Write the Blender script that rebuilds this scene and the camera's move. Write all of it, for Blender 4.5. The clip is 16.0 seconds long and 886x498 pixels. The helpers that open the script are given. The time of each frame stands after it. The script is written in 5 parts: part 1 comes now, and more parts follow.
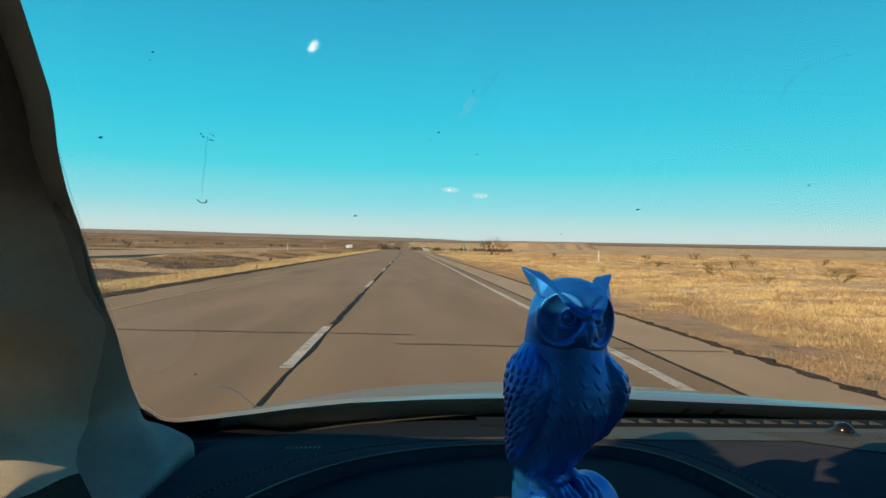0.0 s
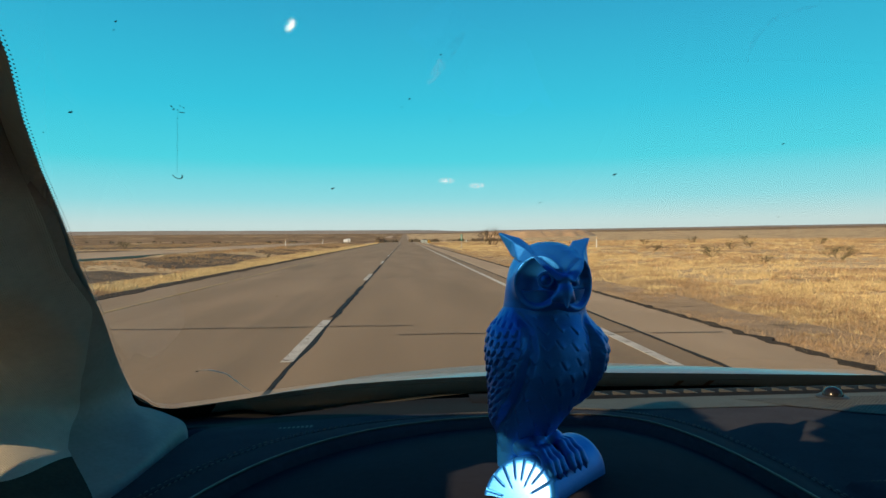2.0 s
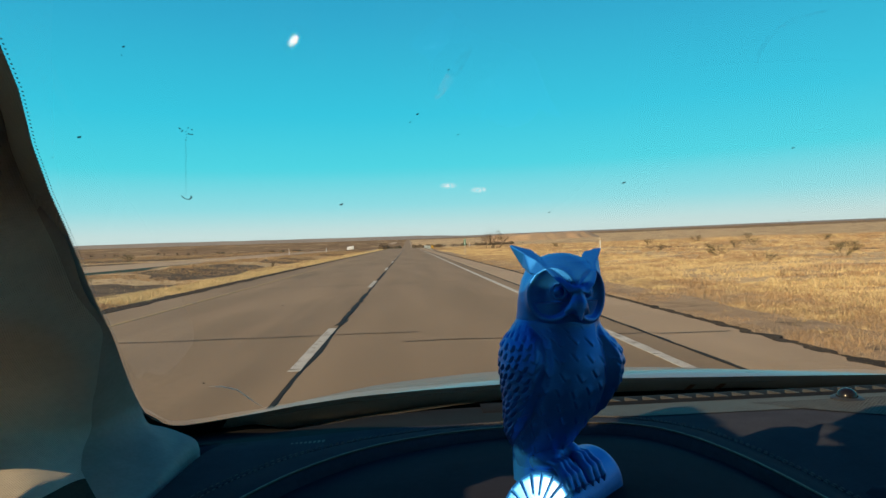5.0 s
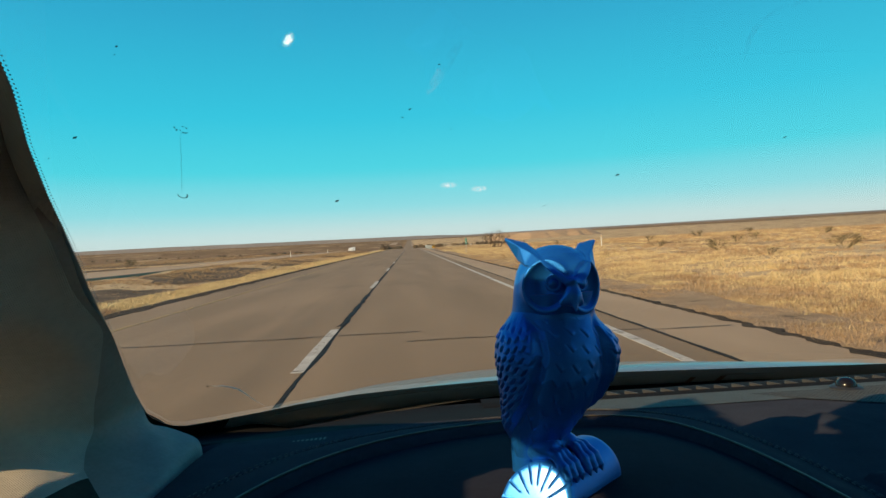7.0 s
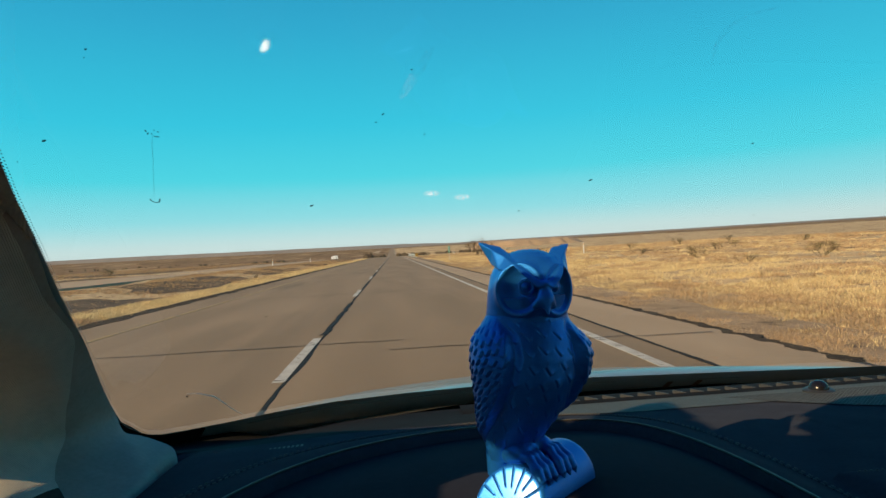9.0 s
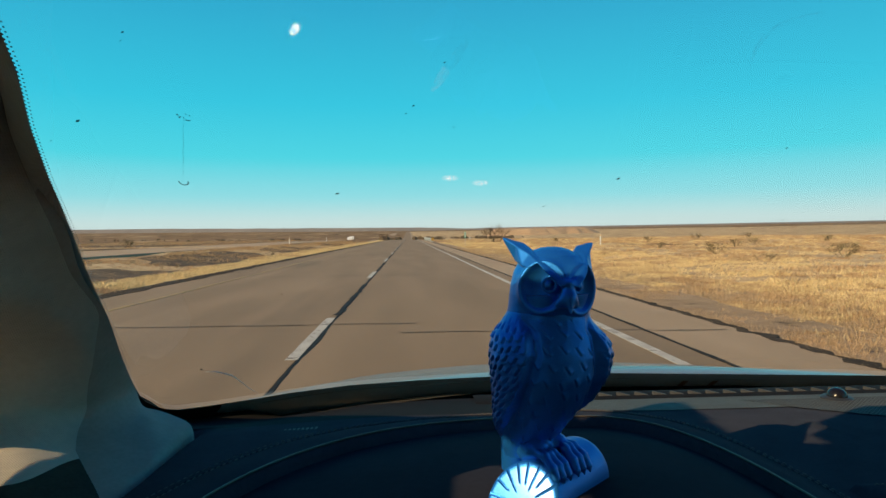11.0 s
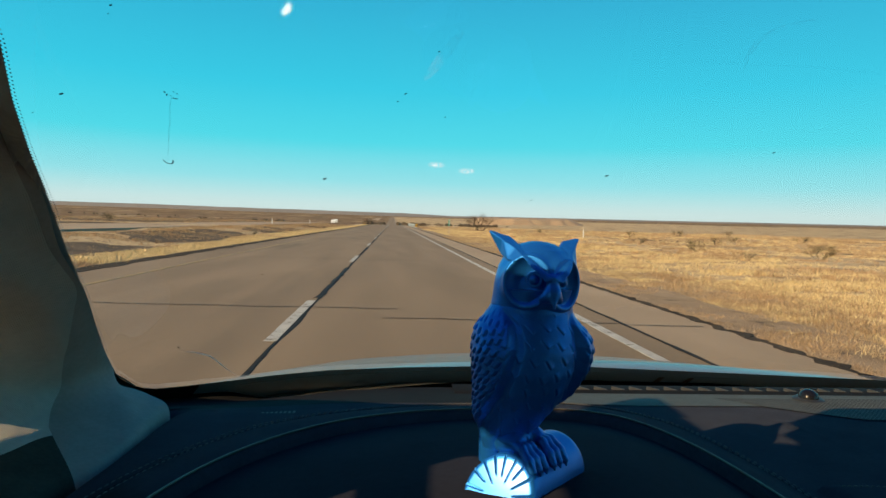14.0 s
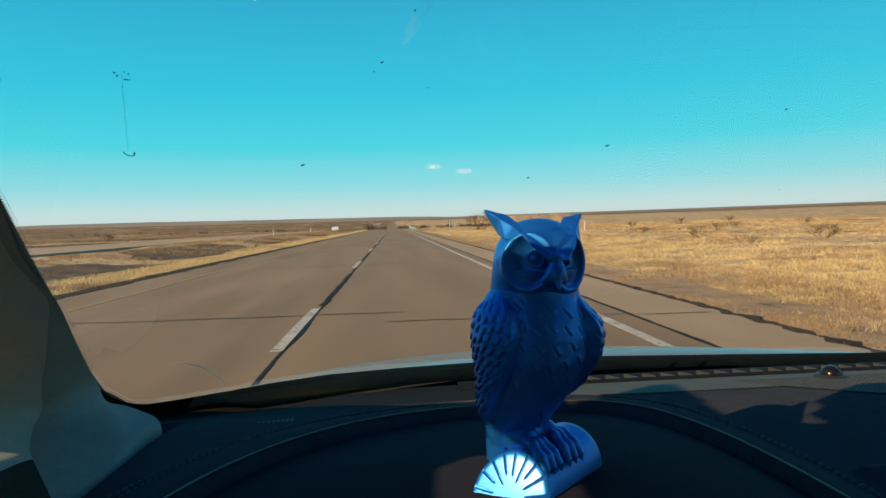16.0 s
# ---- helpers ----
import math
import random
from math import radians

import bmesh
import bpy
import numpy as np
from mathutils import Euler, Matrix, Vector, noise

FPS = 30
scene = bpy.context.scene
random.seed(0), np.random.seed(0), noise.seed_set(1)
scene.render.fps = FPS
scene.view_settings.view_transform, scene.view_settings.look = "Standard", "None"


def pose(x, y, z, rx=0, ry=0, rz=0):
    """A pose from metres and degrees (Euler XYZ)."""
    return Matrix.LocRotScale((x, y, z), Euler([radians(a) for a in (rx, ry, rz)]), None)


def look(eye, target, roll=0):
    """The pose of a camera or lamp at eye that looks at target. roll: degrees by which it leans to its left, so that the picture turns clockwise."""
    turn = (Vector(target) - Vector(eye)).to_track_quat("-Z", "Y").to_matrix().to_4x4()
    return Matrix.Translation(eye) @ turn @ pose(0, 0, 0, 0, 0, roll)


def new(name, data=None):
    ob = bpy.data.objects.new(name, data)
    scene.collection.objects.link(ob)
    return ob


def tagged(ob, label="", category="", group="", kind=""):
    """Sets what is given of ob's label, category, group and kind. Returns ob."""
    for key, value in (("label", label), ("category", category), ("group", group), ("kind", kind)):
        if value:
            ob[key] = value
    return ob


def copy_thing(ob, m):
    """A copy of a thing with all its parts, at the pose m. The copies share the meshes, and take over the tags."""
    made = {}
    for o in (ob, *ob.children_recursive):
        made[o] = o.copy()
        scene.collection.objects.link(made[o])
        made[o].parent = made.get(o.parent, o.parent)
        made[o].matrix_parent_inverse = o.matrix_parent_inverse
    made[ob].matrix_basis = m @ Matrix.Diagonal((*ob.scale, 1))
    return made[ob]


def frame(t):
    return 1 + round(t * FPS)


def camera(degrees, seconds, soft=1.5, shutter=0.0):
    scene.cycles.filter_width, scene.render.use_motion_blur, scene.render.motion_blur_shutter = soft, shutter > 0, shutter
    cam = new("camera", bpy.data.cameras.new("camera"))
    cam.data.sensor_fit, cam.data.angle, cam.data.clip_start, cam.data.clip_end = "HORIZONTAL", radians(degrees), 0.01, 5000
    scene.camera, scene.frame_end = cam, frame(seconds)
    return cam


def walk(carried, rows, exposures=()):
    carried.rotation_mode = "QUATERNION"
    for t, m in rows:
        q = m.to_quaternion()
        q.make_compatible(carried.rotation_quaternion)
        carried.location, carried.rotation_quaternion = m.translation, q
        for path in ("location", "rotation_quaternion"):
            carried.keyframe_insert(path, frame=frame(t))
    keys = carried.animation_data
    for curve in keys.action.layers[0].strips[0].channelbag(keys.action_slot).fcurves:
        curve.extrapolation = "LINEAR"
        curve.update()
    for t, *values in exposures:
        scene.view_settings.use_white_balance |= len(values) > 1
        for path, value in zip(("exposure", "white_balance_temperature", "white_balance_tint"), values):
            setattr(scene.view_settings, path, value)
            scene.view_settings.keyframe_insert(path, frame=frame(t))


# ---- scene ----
cam = camera(70.0, 16.0)
PATH = [
    (0, (-0.0030, 0.0745, 1.2139), (0.1096, 2.0713, 1.2070), 1.34),
    (0.5, (0.0011, 0.0763, 1.2042), (0.1148, 2.0724, 1.1552), 0.70),
    (1, (0.0082, 0.0744, 1.1970), (0.1030, 2.0718, 1.1622), -0.41),
    (1.5, (0.0102, 0.0694, 1.2020), (0.1710, 2.0624, 1.1588), 1.08),
    (2, (0.0119, 0.0702, 1.1972), (0.1304, 2.0664, 1.1623), -0.56),
    (2.5, (0.0096, 0.0702, 1.2005), (0.1310, 2.0664, 1.1848), -0.85),
    (3, (-0.0006, 0.0685, 1.2165), (0.1021, 2.0653, 1.2640), 0.31),
    (3.5, (0.0006, 0.0723, 1.2114), (0.1014, 2.0692, 1.2555), -0.57),
    (4, (0.0022, 0.0655, 1.2166), (0.1206, 2.0616, 1.2569), -0.23),
    (4.5, (0.0055, 0.0784, 1.1999), (0.0765, 2.0770, 1.1733), -2.55),
    (5, (0.0069, 0.0731, 1.2038), (0.1147, 2.0701, 1.1851), -1.98),
    (7.5, (0.0113, 0.0694, 1.1992), (0.1108, 2.0669, 1.1790), -3.15),
    (7.8, (0.0054, 0.0758, 1.2005), (0.0723, 2.0746, 1.1763), -2.30),
    (8, (0.0178, 0.0672, 1.1949), (0.1977, 2.0590, 1.1985), -3.58),
    (10.5, (0.0131, 0.0663, 1.2017), (0.1083, 2.0639, 1.1844), -1.57),
    (11, (0.0115, 0.0681, 1.2029), (0.1183, 2.0648, 1.1600), -0.66),
    (11.5, (0.0138, 0.0715, 1.1969), (0.1332, 2.0669, 1.1342), -0.49),
    (12, (0.0136, 0.0662, 1.2004), (0.1355, 2.0620, 1.1578), 0.07),
    (12.5, (0.0148, 0.0669, 1.1974), (0.1403, 2.0623, 1.1464), -0.39),
    (13, (0.0132, 0.0626, 1.2058), (0.1701, 2.0560, 1.1646), 1.07),
    (13.5, (0.0103, 0.0665, 1.2073), (0.1779, 2.0587, 1.1515), 1.36),
    (14, (0.0095, 0.0698, 1.2054), (0.1694, 2.0616, 1.1220), 1.71),
    (14.5, (0.0079, 0.0738, 1.2045), (0.1374, 2.0676, 1.1155), 1.37),
    (15, (0.0055, 0.0675, 1.2156), (0.1282, 2.0637, 1.2064), 0.15),
    (15.5, (0.0096, 0.0687, 1.2125), (0.1288, 2.0649, 1.1811), 0.29),
    (16, (0.0193, 0.1058, 1.1918), (0.1722, 2.0983, 1.1122), -1.64),
]
EXPOSURE = [(0, 0.24), (3, 0.20), (5, 0.23), (8, 0.24), (11, 0.25), (11.5, 0.28), (13, 0.31), (14, 0.32), (15, 0.22), (16, 0.24)]
walk(cam, [(t, look(eye, target, roll)) for t, eye, target, roll in PATH], EXPOSURE)

# ---- light ----
SUN_WAY = Vector((-0.72, -0.50, 0.48)).normalized()      # towards the sun: low, behind the driver's shoulder

world = bpy.data.worlds.new("sky")
scene.world = world
world.use_nodes = True
wn, wl = world.node_tree.nodes, world.node_tree.links
wn.clear()
w_out, w_bg = wn.new("ShaderNodeOutputWorld"), wn.new("ShaderNodeBackground")
w_sky = wn.new("ShaderNodeTexSky")
w_sky.sky_type, w_sky.sun_disc = "NISHITA", False
w_sky.sun_elevation = math.asin(SUN_WAY.z)
w_sky.sun_rotation = math.atan2(SUN_WAY.x, SUN_WAY.y)
w_gain = wn.new("ShaderNodeMix")
w_gain.data_type, w_gain.blend_type = "RGBA", "MULTIPLY"
w_gain.inputs["Factor"].default_value = 1.0
w_gain.inputs[7].default_value = (0.07, 0.07, 0.07, 1)
wl.new(w_sky.outputs[0], w_gain.inputs[6])
w_co, w_sep, w_ramp = wn.new("ShaderNodeTexCoord"), wn.new("ShaderNodeSeparateXYZ"), wn.new("ShaderNodeValToRGB")
wl.new(w_co.outputs["Generated"], w_sep.inputs[0])
wl.new(w_sep.outputs["Z"], w_ramp.inputs[0])
SKY = [(0.0, (0.62, 0.72, 0.70)), (0.025, (0.56, 0.75, 0.75)), (0.06, (0.27, 0.71, 0.77)), (0.12, (0.055, 0.65, 0.76)),
       (0.20, (0.020, 0.55, 0.73)), (0.33, (0.018, 0.395, 0.615)), (0.60, (0.010, 0.13, 0.36)), (1.0, (0.005, 0.04, 0.18))]
els = w_ramp.color_ramp.elements
while len(els) < len(SKY):
    els.new(0.5)
for el, (p, c) in zip(els, SKY):
    el.position, el.color = p, (*c, 1)
w_mix = wn.new("ShaderNodeMix")
w_mix.data_type = "RGBA"
w_mix.inputs["Factor"].default_value = 0.12
wl.new(w_ramp.outputs[0], w_mix.inputs[6])
wl.new(w_gain.outputs[2], w_mix.inputs[7])
wl.new(w_mix.outputs[2], w_bg.inputs[0])
w_bg.inputs[1].default_value = 1.0
wl.new(w_bg.outputs[0], w_out.inputs[0])

sun_data = bpy.data.lights.new("sun", "SUN")
sun_data.energy, sun_data.angle, sun_data.color = 5.0, radians(0.5), (1.0, 0.72, 0.40)
sun = new("sun", sun_data)
sun.matrix_world = look(SUN_WAY * 50, (0, 0, 0))


# ---- materials ----
def material(name, c1, c2=None, scale=20.0, rough=0.6, metal=0.0, bump=0.0, bump_scale=None, fine=None, coat=0.0, stretch=(1, 1, 1),
             spec=0.5, sheen=0.0, island=0.0, spots=None):
    """Principled surface whose colour runs between c1 and c2 by noise at two scales."""
    m = bpy.data.materials.new(name)
    m.use_nodes = True
    nt = m.node_tree
    n, k = nt.nodes, nt.links
    b = n["Principled BSDF"]
    b.inputs["Roughness"].default_value, b.inputs["Metallic"].default_value = rough, metal
    b.inputs["Coat Weight"].default_value, b.inputs["Coat Roughness"].default_value = coat, 0.06
    b.inputs["Specular IOR Level"].default_value = spec
    b.inputs["Sheen Weight"].default_value = sheen
    co, mp = n.new("ShaderNodeTexCoord"), n.new("ShaderNodeMapping")
    mp.inputs["Scale"].default_value = stretch
    k.new(co.outputs["Object"], mp.inputs["Vector"])
    big, small = n.new("ShaderNodeTexNoise"), n.new("ShaderNodeTexNoise")
    for tex, s, d in ((big, scale, 3.0), (small, fine or scale * 9, 4.0)):
        tex.inputs["Scale"].default_value, tex.inputs["Detail"].default_value = s, d
        k.new(mp.outputs[0], tex.inputs["Vector"])
    add = n.new("ShaderNodeMath")
    add.operation = "MULTIPLY_ADD"
    add.inputs[1].default_value = 0.55
    k.new(big.outputs[0], add.inputs[0])
    half = n.new("ShaderNodeMath")
    half.operation = "MULTIPLY"
    half.inputs[1].default_value = 0.45
    k.new(small.outputs[0], half.inputs[0])
    k.new(half.outputs[0], add.inputs[2])
    value = add.outputs[0]
    if island:
        geo, mix = n.new("ShaderNodeNewGeometry"), n.new("ShaderNodeMix")
        mix.inputs[0].default_value = island
        k.new(value, mix.inputs[2])
        k.new(geo.outputs["Random Per Island"], mix.inputs[3])
        value = mix.outputs[0]
    ramp = n.new("ShaderNodeValToRGB")
    e = ramp.color_ramp.elements
    e[0].position, e[1].position = (0.14, 0.86) if island else (0.32, 0.68)
    e[0].color, e[1].color = (*c1, 1), (*(c2 or c1), 1)
    k.new(value, ramp.inputs[0])
    colour = ramp.outputs[0]
    if spots:                                            # (scale, threshold, colour): patches with a shape of their own
        for s, lo, hi, c in spots:
            tex, sharp, mix = n.new("ShaderNodeTexNoise"), n.new("ShaderNodeMapRange"), n.new("ShaderNodeMix")
            tex.inputs["Scale"].default_value, tex.inputs["Detail"].default_value = s, 6.0
            k.new(mp.outputs[0], tex.inputs["Vector"])
            sharp.inputs[1].default_value, sharp.inputs[2].default_value = lo, hi
            k.new(tex.outputs[0], sharp.inputs[0])
            mix.data_type = "RGBA"
            mix.inputs[7].default_value = (*c, 1)
            k.new(sharp.outputs[0], mix.inputs["Factor"])
            k.new(colour, mix.inputs[6])
            colour = mix.outputs[2]
    k.new(colour, b.inputs["Base Color"])
    if bump:
        bm, tex = n.new("ShaderNodeBump"), n.new("ShaderNodeTexNoise")
        tex.inputs["Scale"].default_value, tex.inputs["Detail"].default_value = bump_scale or scale * 20, 3.0
        k.new(mp.outputs[0], tex.inputs["Vector"])
        bm.inputs["Strength"].default_value, bm.inputs["Distance"].default_value = bump, 0.01 if scale < 5 else 0.001
        k.new(tex.outputs[0], bm.inputs["Height"])
        k.new(bm.outputs[0], b.inputs["Normal"])
    return m


def waves(m, direction, scale, strength, distance=0.0004, distort=0.0):
    """Adds fine parallel relief (weave, printed layers) to a material."""
    n, k = m.node_tree.nodes, m.node_tree.links
    co, w, bm = n.new("ShaderNodeTexCoord"), n.new("ShaderNodeTexWave"), n.new("ShaderNodeBump")
    w.bands_direction, w.inputs["Scale"].default_value, w.inputs["Distortion"].default_value = direction, scale, distort
    k.new(co.outputs["Object"], w.inputs["Vector"])
    bm.inputs["Strength"].default_value, bm.inputs["Distance"].default_value = strength, distance
    k.new(w.outputs["Fac"], bm.inputs["Height"])
    b = n["Principled BSDF"]
    if b.inputs["Normal"].is_linked:
        k.new(b.inputs["Normal"].links[0].from_socket, bm.inputs["Normal"])
    k.new(bm.outputs[0], b.inputs["Normal"])
    return m


def pane_material():
    m = bpy.data.materials.new("windscreen_glass")
    m.use_nodes = True
    n, k = m.node_tree.nodes, m.node_tree.links
    n.remove(n["Principled BSDF"])
    clear, gloss, mix, fres = (n.new("ShaderNodeBsdf" + a) for a in ("Transparent", "Glossy")), None, n.new("ShaderNodeMixShader"), n.new("ShaderNodeFresnel")
    clear, gloss = clear
    clear.inputs[0].default_value = (0.985, 0.995, 0.99, 1)
    gloss.inputs["Roughness"].default_value = 0.012
    fres.inputs[0].default_value = 1.62
    k.new(fres.outputs[0], mix.inputs[0])
    k.new(clear.outputs[0], mix.inputs[1])
    k.new(gloss.outputs[0], mix.inputs[2])
    k.new(mix.outputs[0], n["Material Output"].inputs[0])
    return m


M_GLASS = pane_material()
M_OWL = waves(material("blue_silk_print", (0.011, 0.160, 0.57), (0.016, 0.190, 0.65), scale=60, rough=0.38, metal=0.60, spec=0.3, coat=0.06), "Z", 900, 0.22, 0.00012)
_b = M_OWL.node_tree.nodes["Principled BSDF"]
_b.inputs["Coat Roughness"].default_value, _b.inputs["Coat IOR"].default_value = 0.14, 1.5
M_PAD = material("dark_leather", (0.0335, 0.0360, 0.0470), (0.0470, 0.0505, 0.0645), scale=25, rough=0.8, bump=0.5, bump_scale=900, spec=0.02, spots=[(7, 0.60, 0.75, (0.016, 0.016, 0.016))])
M_SHROUD = material("dark_shroud", (0.0190, 0.0200, 0.0290), (0.0265, 0.0280, 0.0395), scale=18, rough=0.75, bump=0.2, bump_scale=1200, spec=0.02, spots=[(300, 0.74, 0.77, (0.07, 0.07, 0.065))])
M_PILLAR = waves(waves(material("grey_woven_trim", (0.40, 0.370, 0.305), (0.52, 0.480, 0.400), scale=14, rough=0.9, bump=0.3, bump_scale=700, sheen=0.2), "DIAGONAL", 260, 0.5, 0.0006), "X", 300, 0.3, 0.0004)
# lighter grey in which the sunlight on black leather is painted
M_SUNLIT_PAD = material("sunlit_leather_grey", (0.060, 0.062, 0.054), (0.085, 0.087, 0.076), scale=30, rough=0.6, spec=0.2, bump=0.4, bump_scale=1400)
M_CHROME = material("polished_metal", (0.80, 0.80, 0.78), (0.88, 0.88, 0.86), scale=30, rough=0.30, metal=1.0)
M_FOOT = material("grey_plastic", (0.150, 0.103, 0.076), (0.195, 0.136, 0.102), scale=30, rough=0.55, bump=0.25, bump_scale=1500)
M_EDGE = material("grey_trim_edge", (0.29, 0.238, 0.195), (0.37, 0.308, 0.255), scale=25, rough=0.85, bump=0.25, bump_scale=900)
# black print lifted to pale teal: its sheen is put into the colour
M_FRIT = material("frit_with_sheen", (0.27, 0.37, 0.385), (0.36, 0.46, 0.475), scale=18, rough=0.3)
M_RUBBER = material("black_rubber", (0.006, 0.006, 0.006), (0.011, 0.011, 0.011), scale=40, rough=0.8, spec=0.15)
M_TRIM_SHADE = material("dark_trim_shade", (0.045, 0.038, 0.028), (0.075, 0.064, 0.048), scale=30, rough=0.9, spec=0.1)
M_DUST = material("pale_dust", (0.20, 0.23, 0.23), (0.34, 0.37, 0.37), scale=200, rough=0.9)
M_TOOTH = material("grey_vent_plastic", (0.045, 0.045, 0.043), (0.075, 0.075, 0.070), scale=60, rough=0.55)
M_THREAD = material("pale_thread", (0.075, 0.072, 0.066), (0.13, 0.125, 0.115), scale=200, rough=0.8)
M_PIPING = material("bronze_piping", (0.060, 0.046, 0.030), (0.095, 0.074, 0.050), scale=60, rough=0.45, metal=0.0)
M_VENT = material("vent_plastic", (0.016, 0.018, 0.018), (0.028, 0.030, 0.029), scale=60, rough=0.5)
M_SENSOR = material("smoked_dome", (0.006, 0.006, 0.008), (0.012, 0.012, 0.014), scale=60, rough=0.22, spec=0.3)
M_HOOD = material("silver_paint", (0.26, 0.26, 0.25), (0.32, 0.32, 0.31), scale=3, rough=0.38, metal=0.45, coat=0.5, fine=300)
M_LINER = material("pale_headliner", (0.46, 0.44, 0.41), (0.54, 0.52, 0.48), scale=20, rough=0.95, bump=0.2, bump_scale=500)
M_SHELL = material("cabin_trim", (0.07, 0.07, 0.068), (0.10, 0.10, 0.098), scale=20, rough=0.9)
M_BUG = material("dried_specks", (0.010, 0.018, 0.020), (0.04, 0.06, 0.06), scale=300, rough=0.7)
M_DRIP = material("dried_drip", (0.03, 0.10, 0.13), (0.08, 0.20, 0.24), scale=300, rough=0.3)
M_CRACK = material("scratch_white", (0.55, 0.50, 0.42), (0.75, 0.70, 0.60), scale=200, rough=0.4)

M_ASPHALT = material("worn_asphalt", (0.200, 0.150, 0.099), (0.335, 0.250, 0.164), scale=0.9, fine=70, rough=0.92, spec=0.2, bump=0.16, bump_scale=220, stretch=(1, 0.12, 1),
                     spots=[(0.5, 0.58, 0.75, (0.160, 0.124, 0.086))])
M_SHOULDER = material("shoulder_asphalt", (0.335, 0.246, 0.156), (0.445, 0.330, 0.213), scale=1.2, fine=60, rough=0.95, bump=0.6, bump_scale=120, stretch=(1, 0.2, 1))
M_TAR = material("tar_seal", (0.014, 0.014, 0.013), (0.034, 0.032, 0.029), scale=6, rough=0.75, spec=0.15, bump=0.3, bump_scale=60)
M_CRUMB_SHADE = material("crumb_and_shade", (0.030, 0.028, 0.026), (0.105, 0.082, 0.058), scale=2.5, fine=20, rough=1.0, spec=0.05, bump=0.8, bump_scale=40)
M_WHITE = material("white_road_paint", (0.36, 0.34, 0.30), (0.62, 0.60, 0.54), scale=4, fine=50, rough=0.8, spots=[(9, 0.60, 0.66, (0.16, 0.14, 0.11))])
M_YELLOW = material("faded_yellow_paint", (0.30, 0.21, 0.085), (0.42, 0.30, 0.13), scale=4, fine=50, rough=0.8, spots=[(7, 0.54, 0.62, (0.19, 0.155, 0.115))])
M_DIRT = material("gravel_dirt", spec=0.1, c1=(0.23, 0.165, 0.105), c2=(0.46, 0.34, 0.22), scale=1.4, fine=25, rough=1.0, bump=0.8, bump_scale=40, spots=[(3.0, 0.60, 0.70, (0.12, 0.09, 0.065))])
# the small dark spots are painted to read as shade between tufts
M_FIELD = material("dry_prairie", (0.44, 0.315, 0.170), (0.69, 0.525, 0.305), spec=0.1, scale=0.22, fine=3.2, rough=1.0, bump=0.9, bump_scale=6,
                   spots=[(0.05, 0.54, 0.66, (0.245, 0.160, 0.092)), (0.5, 0.58, 0.66, (0.21, 0.145, 0.090)), (1.7, 0.60, 0.68, (0.155, 0.108, 0.070))])
M_SCRUBLAND = material("far_brown_scrubland", (0.165, 0.108, 0.062), (0.300, 0.205, 0.120), spec=0.05, scale=0.03, fine=0.4, rough=1.0, stretch=(0.6, 0.18, 1),
                       spots=[(0.06, 0.56, 0.62, (0.40, 0.290, 0.165)), (0.11, 0.60, 0.66, (0.105, 0.074, 0.046))])
M_GRASS = material("straw_grass", (0.40, 0.285, 0.138), (0.95, 0.765, 0.435), scale=0.8, fine=5, rough=0.9, spec=0.1, island=0.42, spots=[(0.25, 0.56, 0.66, (0.46, 0.310, 0.190))])
M_CLUMP = material("grey_dead_clumps", (0.17, 0.125, 0.088), (0.62, 0.48, 0.335), scale=1.1, fine=7, rough=0.95, spec=0.1, island=0.45)
M_WEED = material("dead_weeds", (0.24, 0.152, 0.085), (0.64, 0.450, 0.260), scale=0.7, fine=5, rough=0.9, spec=0.1, island=0.45)
M_TWIG = material("bare_twigs", (0.070, 0.045, 0.026), (0.15, 0.10, 0.055), scale=6, rough=0.9, island=0.5)
M_BRUSH = material("olive_brush", (0.075, 0.058, 0.026), (0.16, 0.12, 0.055), scale=3, rough=0.9, island=0.6)
M_BURN = material("scorched_soil", (0.075, 0.062, 0.050), (0.22, 0.165, 0.11), scale=0.5, fine=5, rough=1.0, spec=0.05, bump=0.6, bump_scale=8)
M_ZINC = material("galvanised_steel", (0.42, 0.44, 0.42), (0.56, 0.57, 0.53), scale=8, rough=0.45, metal=0.4)
M_GREEN = material("green_sign_sheet", (0.01, 0.17, 0.09), (0.015, 0.21, 0.115), scale=6, rough=0.4)
M_PLAINWHITE = material("white_enamel", (0.70, 0.70, 0.67), (0.80, 0.80, 0.77), scale=6, rough=0.5)
M_AMBER = material("amber_sheet", (0.75, 0.40, 0.03), (0.82, 0.46, 0.05), scale=6, rough=0.5)
M_BLACK = material("black_sheet", (0.012, 0.012, 0.012), (0.02, 0.02, 0.02), scale=6, rough=0.5)
M_MESA = material("pale_bluff", (0.34, 0.235, 0.145), (0.46, 0.33, 0.21), scale=0.05, fine=0.6, rough=1.0, stretch=(1, 1, 3))
# muted grey: distance haze is put into the base colour
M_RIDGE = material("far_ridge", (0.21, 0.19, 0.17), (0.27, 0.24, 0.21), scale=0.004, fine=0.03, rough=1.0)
M_SCRUB = material("dark_far_scrub", (0.075, 0.058, 0.038), (0.15, 0.11, 0.068), scale=0.2, fine=2, rough=1.0)
M_CARWHITE = material("white_car_paint", (0.72, 0.72, 0.70), (0.78, 0.78, 0.76), scale=2, rough=0.3, coat=0.8)
M_CARGLASS = material("dark_car_glass", (0.01, 0.012, 0.014), (0.02, 0.022, 0.024), scale=5, rough=0.1)


